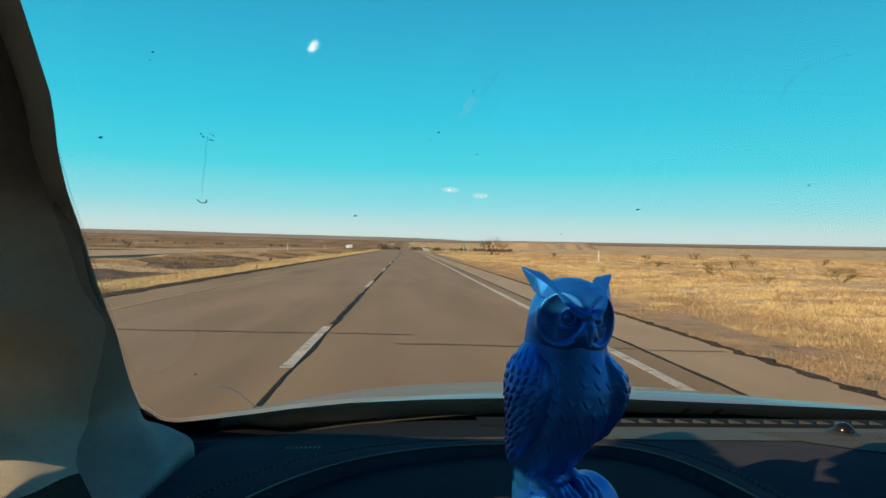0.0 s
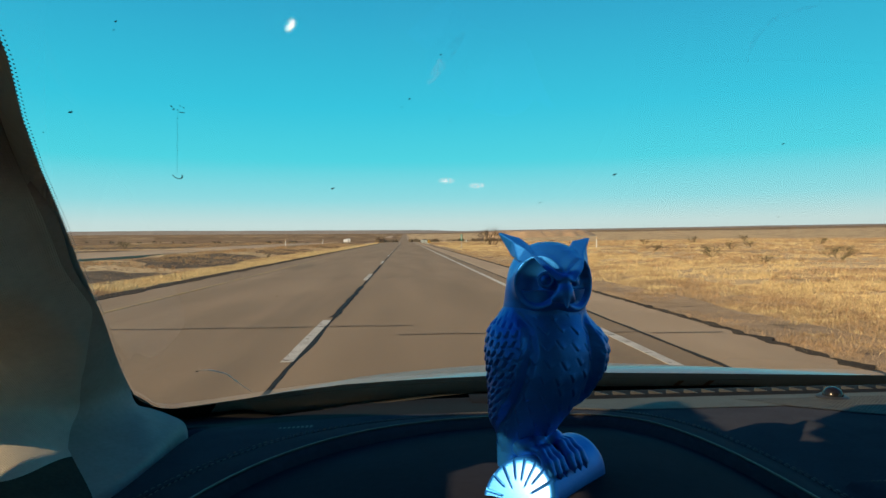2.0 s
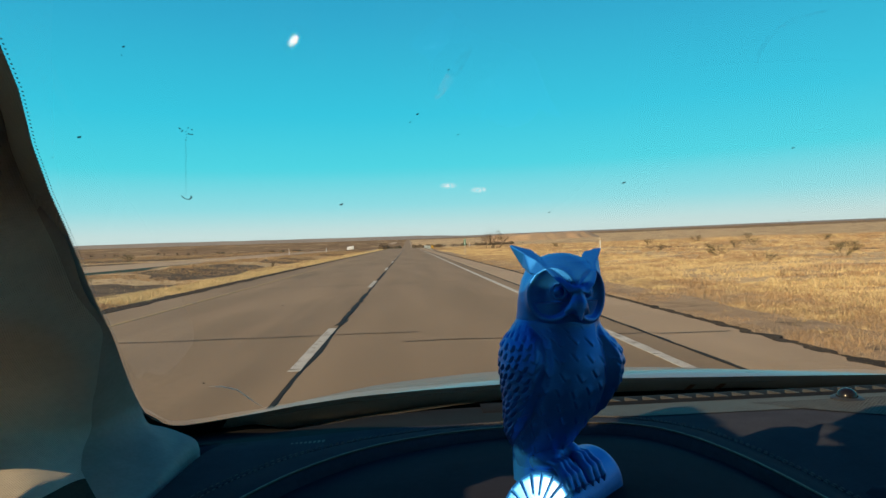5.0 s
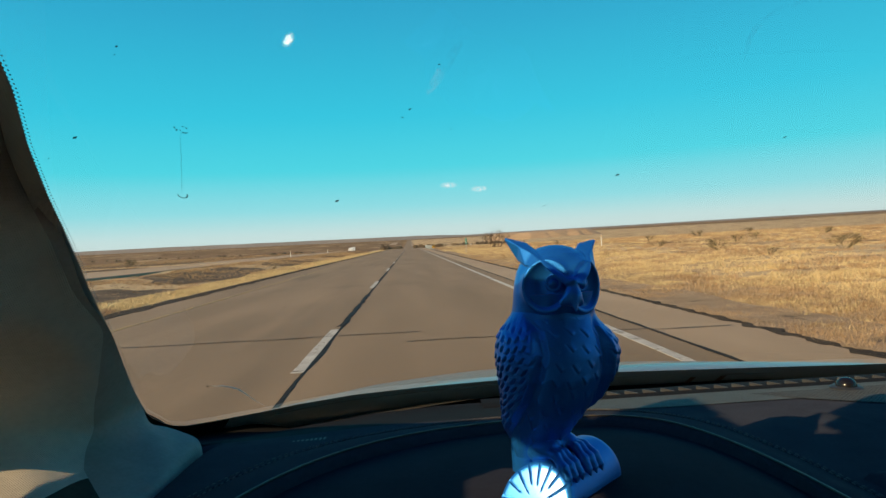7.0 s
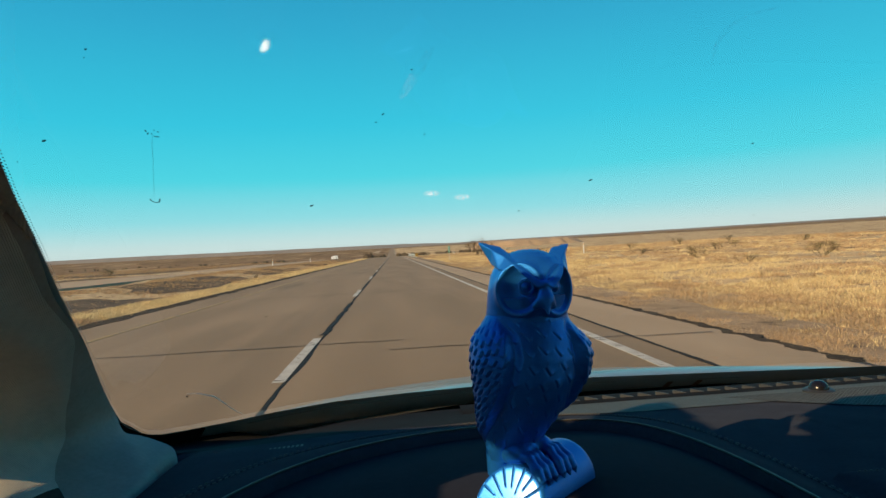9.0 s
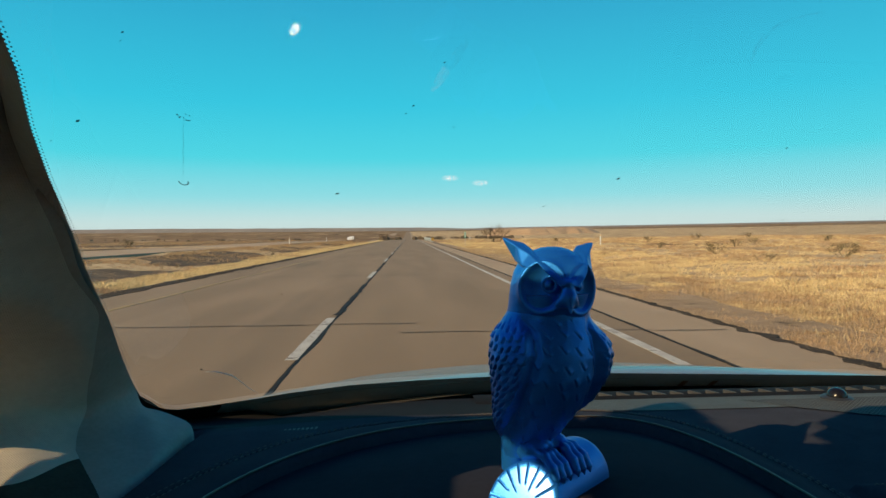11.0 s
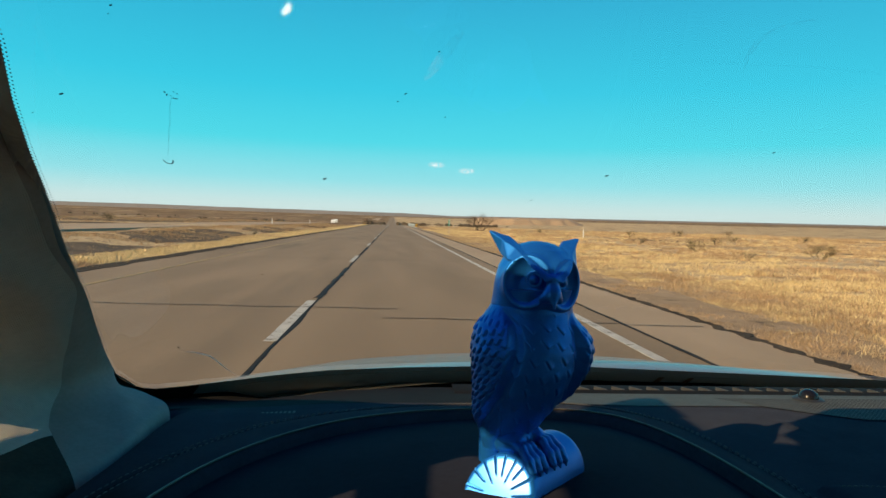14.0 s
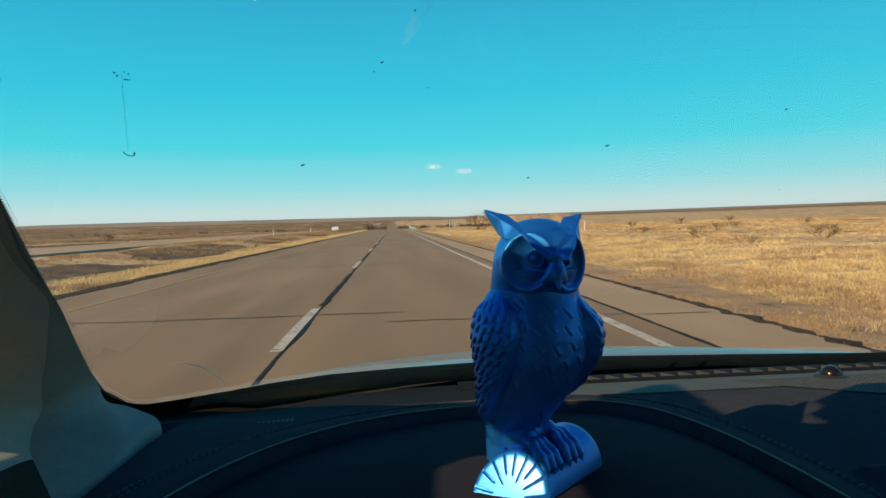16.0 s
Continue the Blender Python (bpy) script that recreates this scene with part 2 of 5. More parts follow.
# ---- mesh helpers ----
class Shape:
    """Gathers vertices and faces for one mesh."""
    def __init__(self):
        self.v, self.f = [], []

    def add(self, verts, faces):
        k = len(self.v)
        self.v += [tuple(p) for p in verts]
        self.f += [tuple(i + k for i in q) for q in faces]
        return self

    def grid(self, rows, closed=False):
        """Faces over rows of equally many points; closed: each row is a ring."""
        n, m = len(rows), len(rows[0])
        quads = []
        for i in range(n - 1):
            for j in range(m if closed else m - 1):
                a, b = i * m + j, i * m + (j + 1) % m
                quads.append((a, b, b + m, a + m))
        return self.add([p for r in rows for p in r], quads)

    def loft(self, rings):
        """Closed rings joined, with both ends capped."""
        m, k = len(rings[0]), len(self.v)
        self.grid(rings, closed=True)
        last = k + (len(rings) - 1) * m
        self.f += [tuple(k + j for j in reversed(range(m))), tuple(last + j for j in range(m))]
        return self

    def tube(self, points, radii, sides=8, flat=1.0):
        """A tube along points, tapering by radii."""
        points = [Vector(p) for p in points]
        rings, side = [], None
        for i, p in enumerate(points):
            d = (points[min(i + 1, len(points) - 1)] - points[max(i - 1, 0)]).normalized()
            if side is None:
                side = d.cross(Vector((0.13, 0.31, 0.94))).normalized()
            side = (side - d * side.dot(d)).normalized()
            up = d.cross(side)
            r = radii[i] if isinstance(radii, (list, tuple)) else radii
            rings.append([p + side * math.cos(a) * r + up * math.sin(a) * r * flat for a in (2 * math.pi * s / sides for s in range(sides))])
        return self.loft(rings)

    def box(self, x0, x1, y0, y1, z0, z1, m=None, bevel=0.0):
        """A block; bevel cuts its upright edges."""
        b = min(bevel, (x1 - x0) / 3, (y1 - y0) / 3)
        if b:
            base = [(x0 + b, y0), (x1 - b, y0), (x1, y0 + b), (x1, y1 - b), (x1 - b, y1), (x0 + b, y1), (x0, y1 - b), (x0, y0 + b)]
        else:
            base = [(x0, y0), (x1, y0), (x1, y1), (x0, y1)]
        rings = [[Vector((x, y, z)) for x, y in base] for z in (z0, z1)]
        if m is not None:
            rings = [[m @ p for p in r] for r in rings]
        return self.loft(rings)

    def ball(self, m, lon=20, lat=12):
        """An ellipsoid: the unit sphere under m."""
        rings = []
        for i in range(1, lat):
            a = math.pi * i / lat
            rings.append([m @ Vector((math.sin(a) * math.cos(b), math.sin(a) * math.sin(b), -math.cos(a))) for b in (2 * math.pi * j / lon for j in range(lon))])
        return self.loft(rings)

    def mesh(self, name, mat, smooth=35):
        me = bpy.data.meshes.new(name)
        me.from_pydata(self.v, [], self.f)
        if smooth:
            me.polygons.foreach_set("use_smooth", [True] * len(me.polygons))
            me.set_sharp_from_angle(angle=radians(smooth))
        me.materials.append(mat)
        me.update()
        return me


def empty(name, label, category, kind="", group="", at=(0, 0, 0)):
    ob = new(name)
    ob.location = at
    ob.empty_display_size = 0.1
    return tagged(ob, label, category, group, kind)


def part(name, shape, mat, parent, label="", smooth=35):
    ob = new(name, shape.mesh(name, mat, smooth))
    ob.parent = parent
    return tagged(ob, label)


def thing(name, shape, mat, label, category, kind="", group="", smooth=35):
    return tagged(new(name, shape.mesh(name, mat, smooth)), label, category, group, kind)


def smooth(a, b, x):
    t = min(max((x - a) / (b - a), 0.0), 1.0)
    return t * t * (3 - 2 * t)


# ---- the land ----
def road_level(y):
    """Height of the highway along its length: level, a dip beyond the crest, then a long climb."""
    return -2.6 * smooth(190, 420, y) + 16.0 * smooth(420, 1900, y) + 14.0 * smooth(1700, 3600, y)


def land(x, y):
    far = math.hypot(x, y)
    z = road_level(y) if y > 0 else 0.0
    z += 0.0082 * max(0.0, x - 14) * smooth(14, 160, x) + 0.0035 * max(0.0, -x - 40) * smooth(40, 300, -x)
    z -= 0.55 * smooth(7.6, 10.5, -x) * (1 - smooth(13, 20, -x)) + 0.10 * smooth(3.6, 4.4, x) * (1 - smooth(8, 14, x))
    if abs(x) > 7:
        z += smooth(7, 14, abs(x)) * (0.10 * noise.noise((x * 0.16, y * 0.16, 0)) + 0.25 * noise.noise((x * 0.03, y * 0.03, 3)))
        z += smooth(80, 600, far) * 1.6 * noise.noise((x * 0.004, y * 0.004, 7))
    return z


def axis(lo, hi, near, grow):
    """Coordinates from lo to hi, near apart round zero and ever wider further off."""
    out, p, step = [0.0], 0.0, near
    while p < hi:
        p += step
        out.append(min(p, hi))
        step = max(near, abs(p) * grow)
    p = 0.0
    while p > lo:
        p -= max(near, abs(p) * grow)
        out.append(max(p, lo))
    return sorted(set(out))


ground = Shape()
gx, gy = axis(-4300, 4300, 0.8, 0.045), axis(-600, 4400, 1.4, 0.04)
ground.grid([[(x, y, land(x, y) - (0.05 if -6.3 < x < 4.0 else 0.0)) for x in gx] for y in gy])
land_sheet = thing("ground", ground, M_FIELD, "dry tan prairie rolling to the horizon beside the highway", "ground", "structure")
land_sheet.data.materials.append(M_SCRUBLAND)
for face in land_sheet.data.polygons:
    c = face.center
    ragged = 45 * noise.noise((c.x * 0.006, c.y * 0.006, 2)) + 30 * noise.noise((c.x * 0.02, c.y * 0.012, 5))
    if (c.x > 0 and c.y + 0.5 * c.x + 1.6 * ragged > 1500) or (c.x < 0 and c.y - 0.7 * c.x + 0.8 * ragged > 125):
        face.material_index = 1


def strip(x0, x1, y0, y1, lift, wobble=0.0, step=2.0, depth=0.03, seed=0.0, freq=0.9):
    """A thin slab along the road, that follows its rise, with ragged edges where wobble is given."""
    top, ys, y = [], [], y0
    while y < y1:
        ys.append(y)
        y += step if y < 250 else 12.0
    ys.append(y1)
    s = Shape()
    rows = []
    for y in ys:
        h = (road_level(y) if y > 0 else 0.0) + lift
        a = x0 + wobble * noise.noise((y * freq, seed, 0)) + 0.4 * wobble * noise.noise((y * freq * 4, seed, 5))
        b = x1 + wobble * noise.noise((y * freq, seed + 9, 0)) + 0.4 * wobble * noise.noise((y * freq * 4, seed + 9, 5))
        rows.append([(a, y, h - depth), (a, y, h), (b, y, h), (b, y, h - depth)])
    s.grid(rows)
    k = len(rows) * 4
    s.f += [(3, 2, 1, 0), (k - 4, k - 3, k - 2, k - 1)]
    return s


thing("road", strip(-6.35, 2.92, -30, 2400, 0.0, wobble=0.03, depth=0.12), M_ASPHALT, "worn grey-brown asphalt carriageway with two lanes", "road", "structure", smooth=0)
thing("road_shoulder", strip(2.93, 4.12, -30, 2400, -0.012, wobble=0.07, step=0.6, depth=0.10, seed=3, freq=0.5), M_SHOULDER, "pale worn asphalt shoulder beside the lane", "road shoulder", "structure", smooth=0)
thing("gravel_verge", strip(4.0, 5.6, -30, 1200, -0.045, wobble=0.35, step=0.8, depth=0.05, seed=6, freq=0.35), M_DIRT, "strip of brown gravel and dirt beside the shoulder", "verge", "structure", smooth=0)
thing("left_verge", strip(-7.2, -6.2, -30, 1200, -0.03, wobble=0.25, step=0.8, depth=0.05, seed=8, freq=0.4), M_DIRT, "narrow strip of dirt along the median edge", "verge", "structure", smooth=0)
thing("opposite_road", strip(-31, -21, -30, 1500, 0.05, step=4, depth=0.4), M_SHOULDER, "pale carriageway beyond the grassy median", "road", "structure", smooth=0)

thing("shoulder_edge", strip(4.08, 4.22, -30, 400, -0.008, wobble=0.13, step=0.05, depth=0.06, seed=15, freq=3.1), M_CRUMB_SHADE, "dark crumbled edge where the shoulder breaks off", "road edge", "structure", smooth=0)
# dark strip painted for the shade that the median grass throws
thing("median_edge", strip(-6.66, -6.22, -30, 400, 0.012, wobble=0.16, step=0.3, depth=0.06, seed=17, freq=0.7), M_CRUMB_SHADE, "dark strip beside the median, painted for the shade under the grass", "road edge", "structure", smooth=0)

# painted lines
thing("edge_line", strip(2.44, 2.56, -30, 2400, 0.006, wobble=0.012, step=0.7, depth=0.005, seed=11), M_WHITE, "worn white edge line beside the shoulder", "road marking", "structure", smooth=0)
thing("median_line", strip(-5.10, -4.99, -30, 2400, 0.006, wobble=0.012, step=0.7, depth=0.005, seed=13), M_YELLOW, "faded yellow line along the median side", "road marking", "structure", smooth=0)
for i in range(-2, 19):
    y0 = 6.3 + 12.1 * i
    dash = strip(-1.215, -1.095, y0, y0 + 3.15, 0.006, wobble=0.012, step=0.25, depth=0.005, seed=20 + i, freq=2)
    thing("lane_dash", dash, M_WHITE, "worn white dash of the broken lane line", "road marking", group="broken lane line", smooth=0)
thing("lane_joint", strip(-1.105, -1.055, -20, 400, 0.004, wobble=0.04, step=0.12, depth=0.003, seed=40, freq=0.6), M_TAR, "black tar filling the ragged joint between two lanes", "tar seal", "structure", smooth=0)
for i in range(-1, 12):
    y0 = 0.2 + 12.1 * i + 9.8
    thing("tar_patch", strip(-1.140, -1.050, y0 - 0.2, y0 + 6.3, 0.0085, wobble=0.055, step=0.10, depth=0.004, seed=60 + i, freq=1.7), M_TAR, "broad black smear of tar along the lane joint", "tar seal", group="tar along the joint", smooth=0)
thing("shoulder_joint", strip(2.895, 2.940, -20, 300, 0.0075, wobble=0.025, step=0.12, depth=0.02, seed=44, freq=1.4), M_TAR, "dark open joint between lane and shoulder", "tar seal", "structure", smooth=0)


def cross_crack(y, x0, x1, slant, width, seed):
    s, rows, x = Shape(), [], x0
    while x <= x1:
        c = y + slant * (x - x0) + 0.10 * noise.noise((x * 0.8, seed, 0)) + 0.03 * noise.noise((x * 4, seed, 2))
        w = width * (0.7 + 0.6 * abs(noise.noise((x * 2.2, seed, 4))))
        h = road_level(y) + 0.007 - (0.010 if x > 2.93 else 0)
        rows.append([(x, c - w, h), (x, c + w, h)])
        x += 0.15
    return thing("cross_crack", s.grid(rows), M_TAR, "tarred crack running across the lanes", "road crack", group="cracks across the road", smooth=0)


for i, (y, x0, x1, sl, w) in enumerate([(8.85, -6.2, 0.2, -0.02, 0.022), (7.9, -0.1, 4.0, -0.05, 0.02), (19.5, -4.5, 2.8, 0.02, 0.03), (31, -6.2, 3.9, 0, 0.04), (47, -3.0, 3.9, 0.01, 0.05), (66, -6.2, 3.9, 0, 0.06), (92, -6, 3.9, 0, 0.07)]):
    cross_crack(y, x0, x1, sl, w, 70 + i)
for i in range(9):                                      # small chips and stones on the lanes
    rng = random.Random(200 + i)
    x, y = rng.uniform(-4.6, 2.2), rng.uniform(5, 16)
    thing("road_chip", Shape().ball(pose(x, y, 0.004, 0, 0, rng.uniform(0, 180)) @ Matrix.Diagonal((rng.uniform(0.015, 0.04), 0.012, 0.005, 1)), 8, 5), M_TAR, "small dark chip of tar lying on the lane", "debris", group="chips on the road")


# ---- vegetation ----
def grass(name, label, seed, count, xs, ys, tall, near, keep, mat=None):
    """A stand of dry blades in tufts, thicker near the road; keep(x, y) gives the chance that a tuft grows."""
    rng = np.random.default_rng(seed)
    verts, faces = [], []
    made = 0
    while made < count:
        y = ys[0] + (ys[1] - ys[0]) * rng.random() ** near
        x = xs[0] + (xs[1] - xs[0]) * rng.random() ** (1.6 if near > 1 else 1.0)
        if rng.random() > keep(x, y):
            continue
        made += 1
        z = land(x, y) - 0.01
        far = math.hypot(x, y)
        wide = 0.0012 + 0.00030 * far
        h0 = tall * (0.5 + rng.random()) * (0.7 + 0.5 * noise.noise((x * 0.3, y * 0.3, 4)))
        sway, droop, full = rng.random() * 6.283, 0.3 + 0.9 * rng.random(), 0.05 + 0.10 * rng.random()
        for _ in range(30 if far < 20 else 13):
            a, lean, h = sway + 1.5 * rng.normal(), droop * (0.3 + 0.9 * rng.random()), h0 * (0.35 + 0.75 * rng.random())
            bx, by = x + full * rng.normal(), y + full * rng.normal()
            dx, dy = math.cos(a), math.sin(a)
            k = len(verts)
            c = rng.random() * 6.283
            wx, wy = math.cos(c) * wide, math.sin(c) * wide
            mx, my = bx + dx * h * lean * 0.4, by + dy * h * lean * 0.4
            verts += [(bx - wx, by - wy, z), (bx + wx, by + wy, z), (mx - wx * 0.8, my - wy * 0.8, z + h * 0.62), (mx + wx * 0.8, my + wy * 0.8, z + h * 0.62),
                      (bx + dx * h * lean, by + dy * h * lean, z + h * (1 - 0.35 * lean))]
            faces += [(k, k + 1, k + 3, k + 2), (k + 2, k + 3, k + 4)]
    s = Shape()
    s.v, s.f = verts, faces
    return thing(name, s, mat or M_GRASS, label, "grass", "stuff", smooth=0)


def patchy(x, y, scale, cut):
    return 1.0 if noise.noise((x * scale, y * scale, 11)) > cut else 0.12


def band(x, lo, hi, soft):
    return smooth(lo - soft, lo, x) * (1 - smooth(hi, hi + soft, x))


def patch(x, y, scale, seed, cut, rest):
    return 1.0 if noise.noise((x * scale, y * scale, seed)) + 0.5 * noise.noise((x * scale * 3, y * scale * 3, seed)) > cut else rest


grass("roadside_grass", "pale straw-coloured band of dry grass along the verge", 1, 13000, (4.9, 17), (5, 110), 0.14, 1.6, lambda x, y: band(x, 6.2, 12.5, 1.5) * patch(x, y, 0.40, 11, 0.0, 0.10) * patch(x, y, 1.3, 17, -0.10, 0.10))
grass("verge_clumps", "grey-brown clumps of dead weeds on the gravel verge", 5, 17000, (4.2, 8.2), (4, 60), 0.11, 1.5, lambda x, y: band(x, 4.40, 6.8, 0.6) * patch(x, y, 1.3, 21, 0.02, 0.10), M_CLUMP)
grass("verge_litter", "pinkish brown litter of broken weeds beside the shoulder", 8, 11000, (4.3, 9.0), (4, 60), 0.12, 1.5, lambda x, y: band(x, 4.6, 7.8, 0.8) * patch(x, y, 0.7, 41, 0.02, 0.04), M_WEED)
grass("field_grass", "thin golden grass covering the open field", 2, 19000, (9, 85), (6, 170), 0.15, 1.45, lambda x, y: patch(x, y, 0.13, 12, 0.02, 0.14) * patch(x, y, 0.6, 13, 0.0, 0.10))
grass("dead_weeds", "brown patches of dead weeds among the grass", 12, 19000, (6.0, 95), (6, 170), 0.19, 1.4, lambda x, y: (0.5 + 0.5 * smooth(9, 15, x)) * patch(x, y * 0.6, 0.20, 31, 0.02, 0.03) * patch(x, y, 0.9, 19, -0.1, 0.1), M_WEED)
grass("median_grass", "pale dry grass along the median edge", 3, 13000, (-13, -6.75), (8, 170), 0.15, 1.5, lambda x, y: (1 - 0.8 * smooth(8.6, 10.5, -x)) * patch(x, y, 0.3, 14, -0.25, 0.12))
grass("median_weeds", "brown weeds in the middle of the median", 13, 11000, (-20, -7.5), (9, 170), 0.15, 1.4, lambda x, y: patch(x, y * 0.5, 0.16, 35, -0.05, 0.06), M_WEED)
grass("far_median_grass", "thin dry grass beyond the median", 4, 12000, (-80, -11), (15, 220), 0.15, 1.3, lambda x, y: (0.0 if -32 < x < -20 else 1.0) * patch(x, y, 0.07, 15, 0.0, 0.15), M_WEED)
grass("edge_grass", "dense fringe of dry grass at the road's median side", 6, 5000, (-7.8, -6.80), (8, 130), 0.11, 1.4, lambda x, y: patchy(x, y, 0.5, -0.35))


def scorched(x, y, rx, ry, seed):
    s, rings = Shape(), []
    for f in (0.02, 0.4, 0.75, 1.0):
        ring = []
        for j in range(40):
            a = 2 * math.pi * j / 40
            r = f * (1 + 0.35 * noise.noise((math.cos(a) * 1.6, math.sin(a) * 1.6, seed)))
            px, py = x + rx * r * math.cos(a), y + ry * r * math.sin(a)
            ring.append((px, py, land(px, py) + 0.035))
        rings.append(ring)
    s.grid(rings, closed=True)
    return thing("scorched_patch", s, M_BURN, "dark scorched patch of ground in the dry grass", "ground patch", "structure", group="scorched patches")


for i, q in enumerate([(-14.5, 30, 2.6, 9), (-16, 52, 3.0, 12), (-40, 70, 8, 9), (-44, 105, 9, 14), (-15, 85, 2.5, 16)]):
    scorched(*q, 30 + i)


def shrub(seed, height, spread, dense, mat, label, name="bush"):
    """A low bush of forking stems that end in fine twigs."""
    rng = random.Random(seed)
    stems, twigs = Shape(), Shape()

    def fork(p, d, length, r, level):
        q = p + d * length
        mid = (p + q) / 2 + Vector((rng.gauss(0, 1), rng.gauss(0, 1), rng.gauss(0, 0.6))) * length * 0.07
        (stems if level < 2 else twigs).tube([p, mid, q], [r, r * 0.8, r * 0.55], 4 if level < 2 else 3)
        if level == 4:
            return
        for _ in range(dense if level < 3 else dense + 1):
            e = (d + Vector((rng.gauss(0, 0.5), rng.gauss(0, 0.5), rng.gauss(0.08, 0.35)))).normalized()
            fork(p + (q - p) * rng.uniform(0.45, 1.0), e, length * rng.uniform(0.5, 0.8), r * 0.55, level + 1)

    for _ in range(7):
        a, out = rng.random() * 6.283, rng.uniform(0.15, 1.0) * spread
        d = Vector((math.cos(a) * out, math.sin(a) * out, 1)).normalized()
        fork(Vector((math.cos(a), math.sin(a), 0)) * 0.12 * height - Vector((0, 0, 0.05)), d, height * 0.42, height * 0.014, 0)
    ob = empty(name, label, "bush", group="bushes in the field")
    tagged(part("stems", stems, mat, ob), kind="stuff")
    tagged(part("twigs", twigs, mat, ob), kind="stuff")
    return ob


def stand(ob, x, y, turn=0.0, scale=1.0):
    ob.matrix_basis = pose(x, y, land(x, y) - 0.02, 0, 0, turn) @ Matrix.Scale(scale, 4)
    return ob


brush = stand(shrub(5, 1.1, 1.5, 3, M_BRUSH, "low olive-brown brush standing in the dry field"), 20.5, 29.0)
for x, y, turn, scale in [(19.1, 48, 70, 0.85), (22.0, 44, 200, 1.0), (27.5, 52, 130, 1.1), (33, 46, 20, 0.8), (42, 90, 300, 1.6), (24, 100, 250, 1.3), (13.8, 24, 40, 0.55), (16.5, 33, 190, 0.75), (25, 36, 80, 0.9), (36, 64, 280, 1.2), (30, 78, 140, 1.2), (50, 74, 60, 1.3), (-13, 60, 120, 0.7), (-34, 62, 220, 1.0), (-38, 88, 10, 1.5), (-52, 120, 160, 1.8), (60, 110, 90, 1.7), (15, 118, 45, 1.5)]:
    o = copy_thing(brush, pose(x, y, land(x, y) - 0.02, 0, 0, turn))
    o.scale = (scale, scale, scale)
tree = stand(shrub(9, 3.4, 0.9, 3, M_TWIG, "leafless grey-brown mesquite tree beside the road", "bare_tree"), 15.5, 112, 0, 1.15)
tagged(tree, category="tree", group="bare trees")
for i in range(16):                                     # a loose belt of bare brush far down the road
    rng = random.Random(500 + i)
    x, y = rng.uniform(9, 46), rng.uniform(165, 300)
    o = copy_thing(tree, pose(x, y, land(x, y) - 0.3, 0, 0, rng.uniform(0, 360)))
    o.scale = (rng.uniform(0.7, 1.0), rng.uniform(0.7, 1.0), rng.uniform(0.42, 0.62))
o = copy_thing(tree, pose(24, 190, land(24, 190), 0, 0, 110))
o = copy_thing(tree, pose(-9.5, 235, land(-9.5, 235) - 0.1, 0, 0, 50))


# ---- far country ----
def far_mound(name, x, y, rx, ry, h, mat, label, category, seed, rough=0.4, flat=1.0):
    s, rings = Shape(), []
    for f, up in ((1.0, 0.0), (0.86, 0.45), (0.74, 0.86), (0.6, 0.97), (0.3, 1.0), (0.02, 1.0)):
        ring = []
        for j in range(56):
            a = 2 * math.pi * j / 56
            r = f * (1 + rough * noise.noise((math.cos(a) * 2.2, math.sin(a) * 2.2, seed)))
            px, py = x + rx * r * math.cos(a), y + ry * r * math.sin(a)
            ring.append((px, py, land(px, py) - 1 + (h + 1) * up * (1 + 0.25 * flat * noise.noise((px * 6 / rx, py * 6 / ry, seed)))))
        rings.append(ring)
    s.loft(rings)
    return thing(name, s, mat, label, category, "structure")


far_mound("bluff", 150, 830, 52, 40, 8.5, M_MESA, "pale eroded bluff standing over the plain", "bluff", 3, 0.5)
far_mound("bluff", 215, 900, 60, 40, 8.0, M_MESA, "pale eroded bluff standing over the plain", "bluff", 8, 0.5)
far_mound("distant_ridge", -900, 3600, 1500, 300, 20, M_RIDGE, "low ridge on the horizon, its haze painted into the colour", "ridge", 5, 0.2)
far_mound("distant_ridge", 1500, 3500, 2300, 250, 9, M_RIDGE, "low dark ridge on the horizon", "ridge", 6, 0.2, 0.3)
for i, (x, y, rx, ry, h) in enumerate([(-62, 340, 12, 10, 3.2), (-14, 480, 7, 6, 4.0), (15, 520, 12, 8, 3.6), (-150, 500, 44, 24, 1.6), (40, 420, 22, 10, 2.0), (-240, 620, 80, 40, 1.8), (70, 560, 34, 14, 3.0)]):
    rng = random.Random(300 + i)
    s = Shape()
    for _ in range(34):
        a, r = rng.random() * 6.283, rng.random() ** 0.5
        px, py = x + rx * r * math.cos(a), y + ry * r * math.sin(a)
        k = rng.uniform(0.25, 0.6) * h
        rings = []
        for u in range(1, 6):
            th = math.pi * u / 6
            rings.append([Vector((px, py, land(px, py) + k * 0.7)) + Vector((math.sin(th) * math.cos(b), math.sin(th) * math.sin(b), -0.8 * math.cos(th))) * k * (1 + 0.5 * noise.noise((px + math.cos(b) * 2, py + math.sin(b) * 2, th * 2))) for b in (6.283 * j / 9 for j in range(9))])
        s.loft(rings)
    thing("far_scrub", s, M_SCRUB, "dark clump of scrub far off on the plain", "scrub", "stuff", "far scrub clumps")


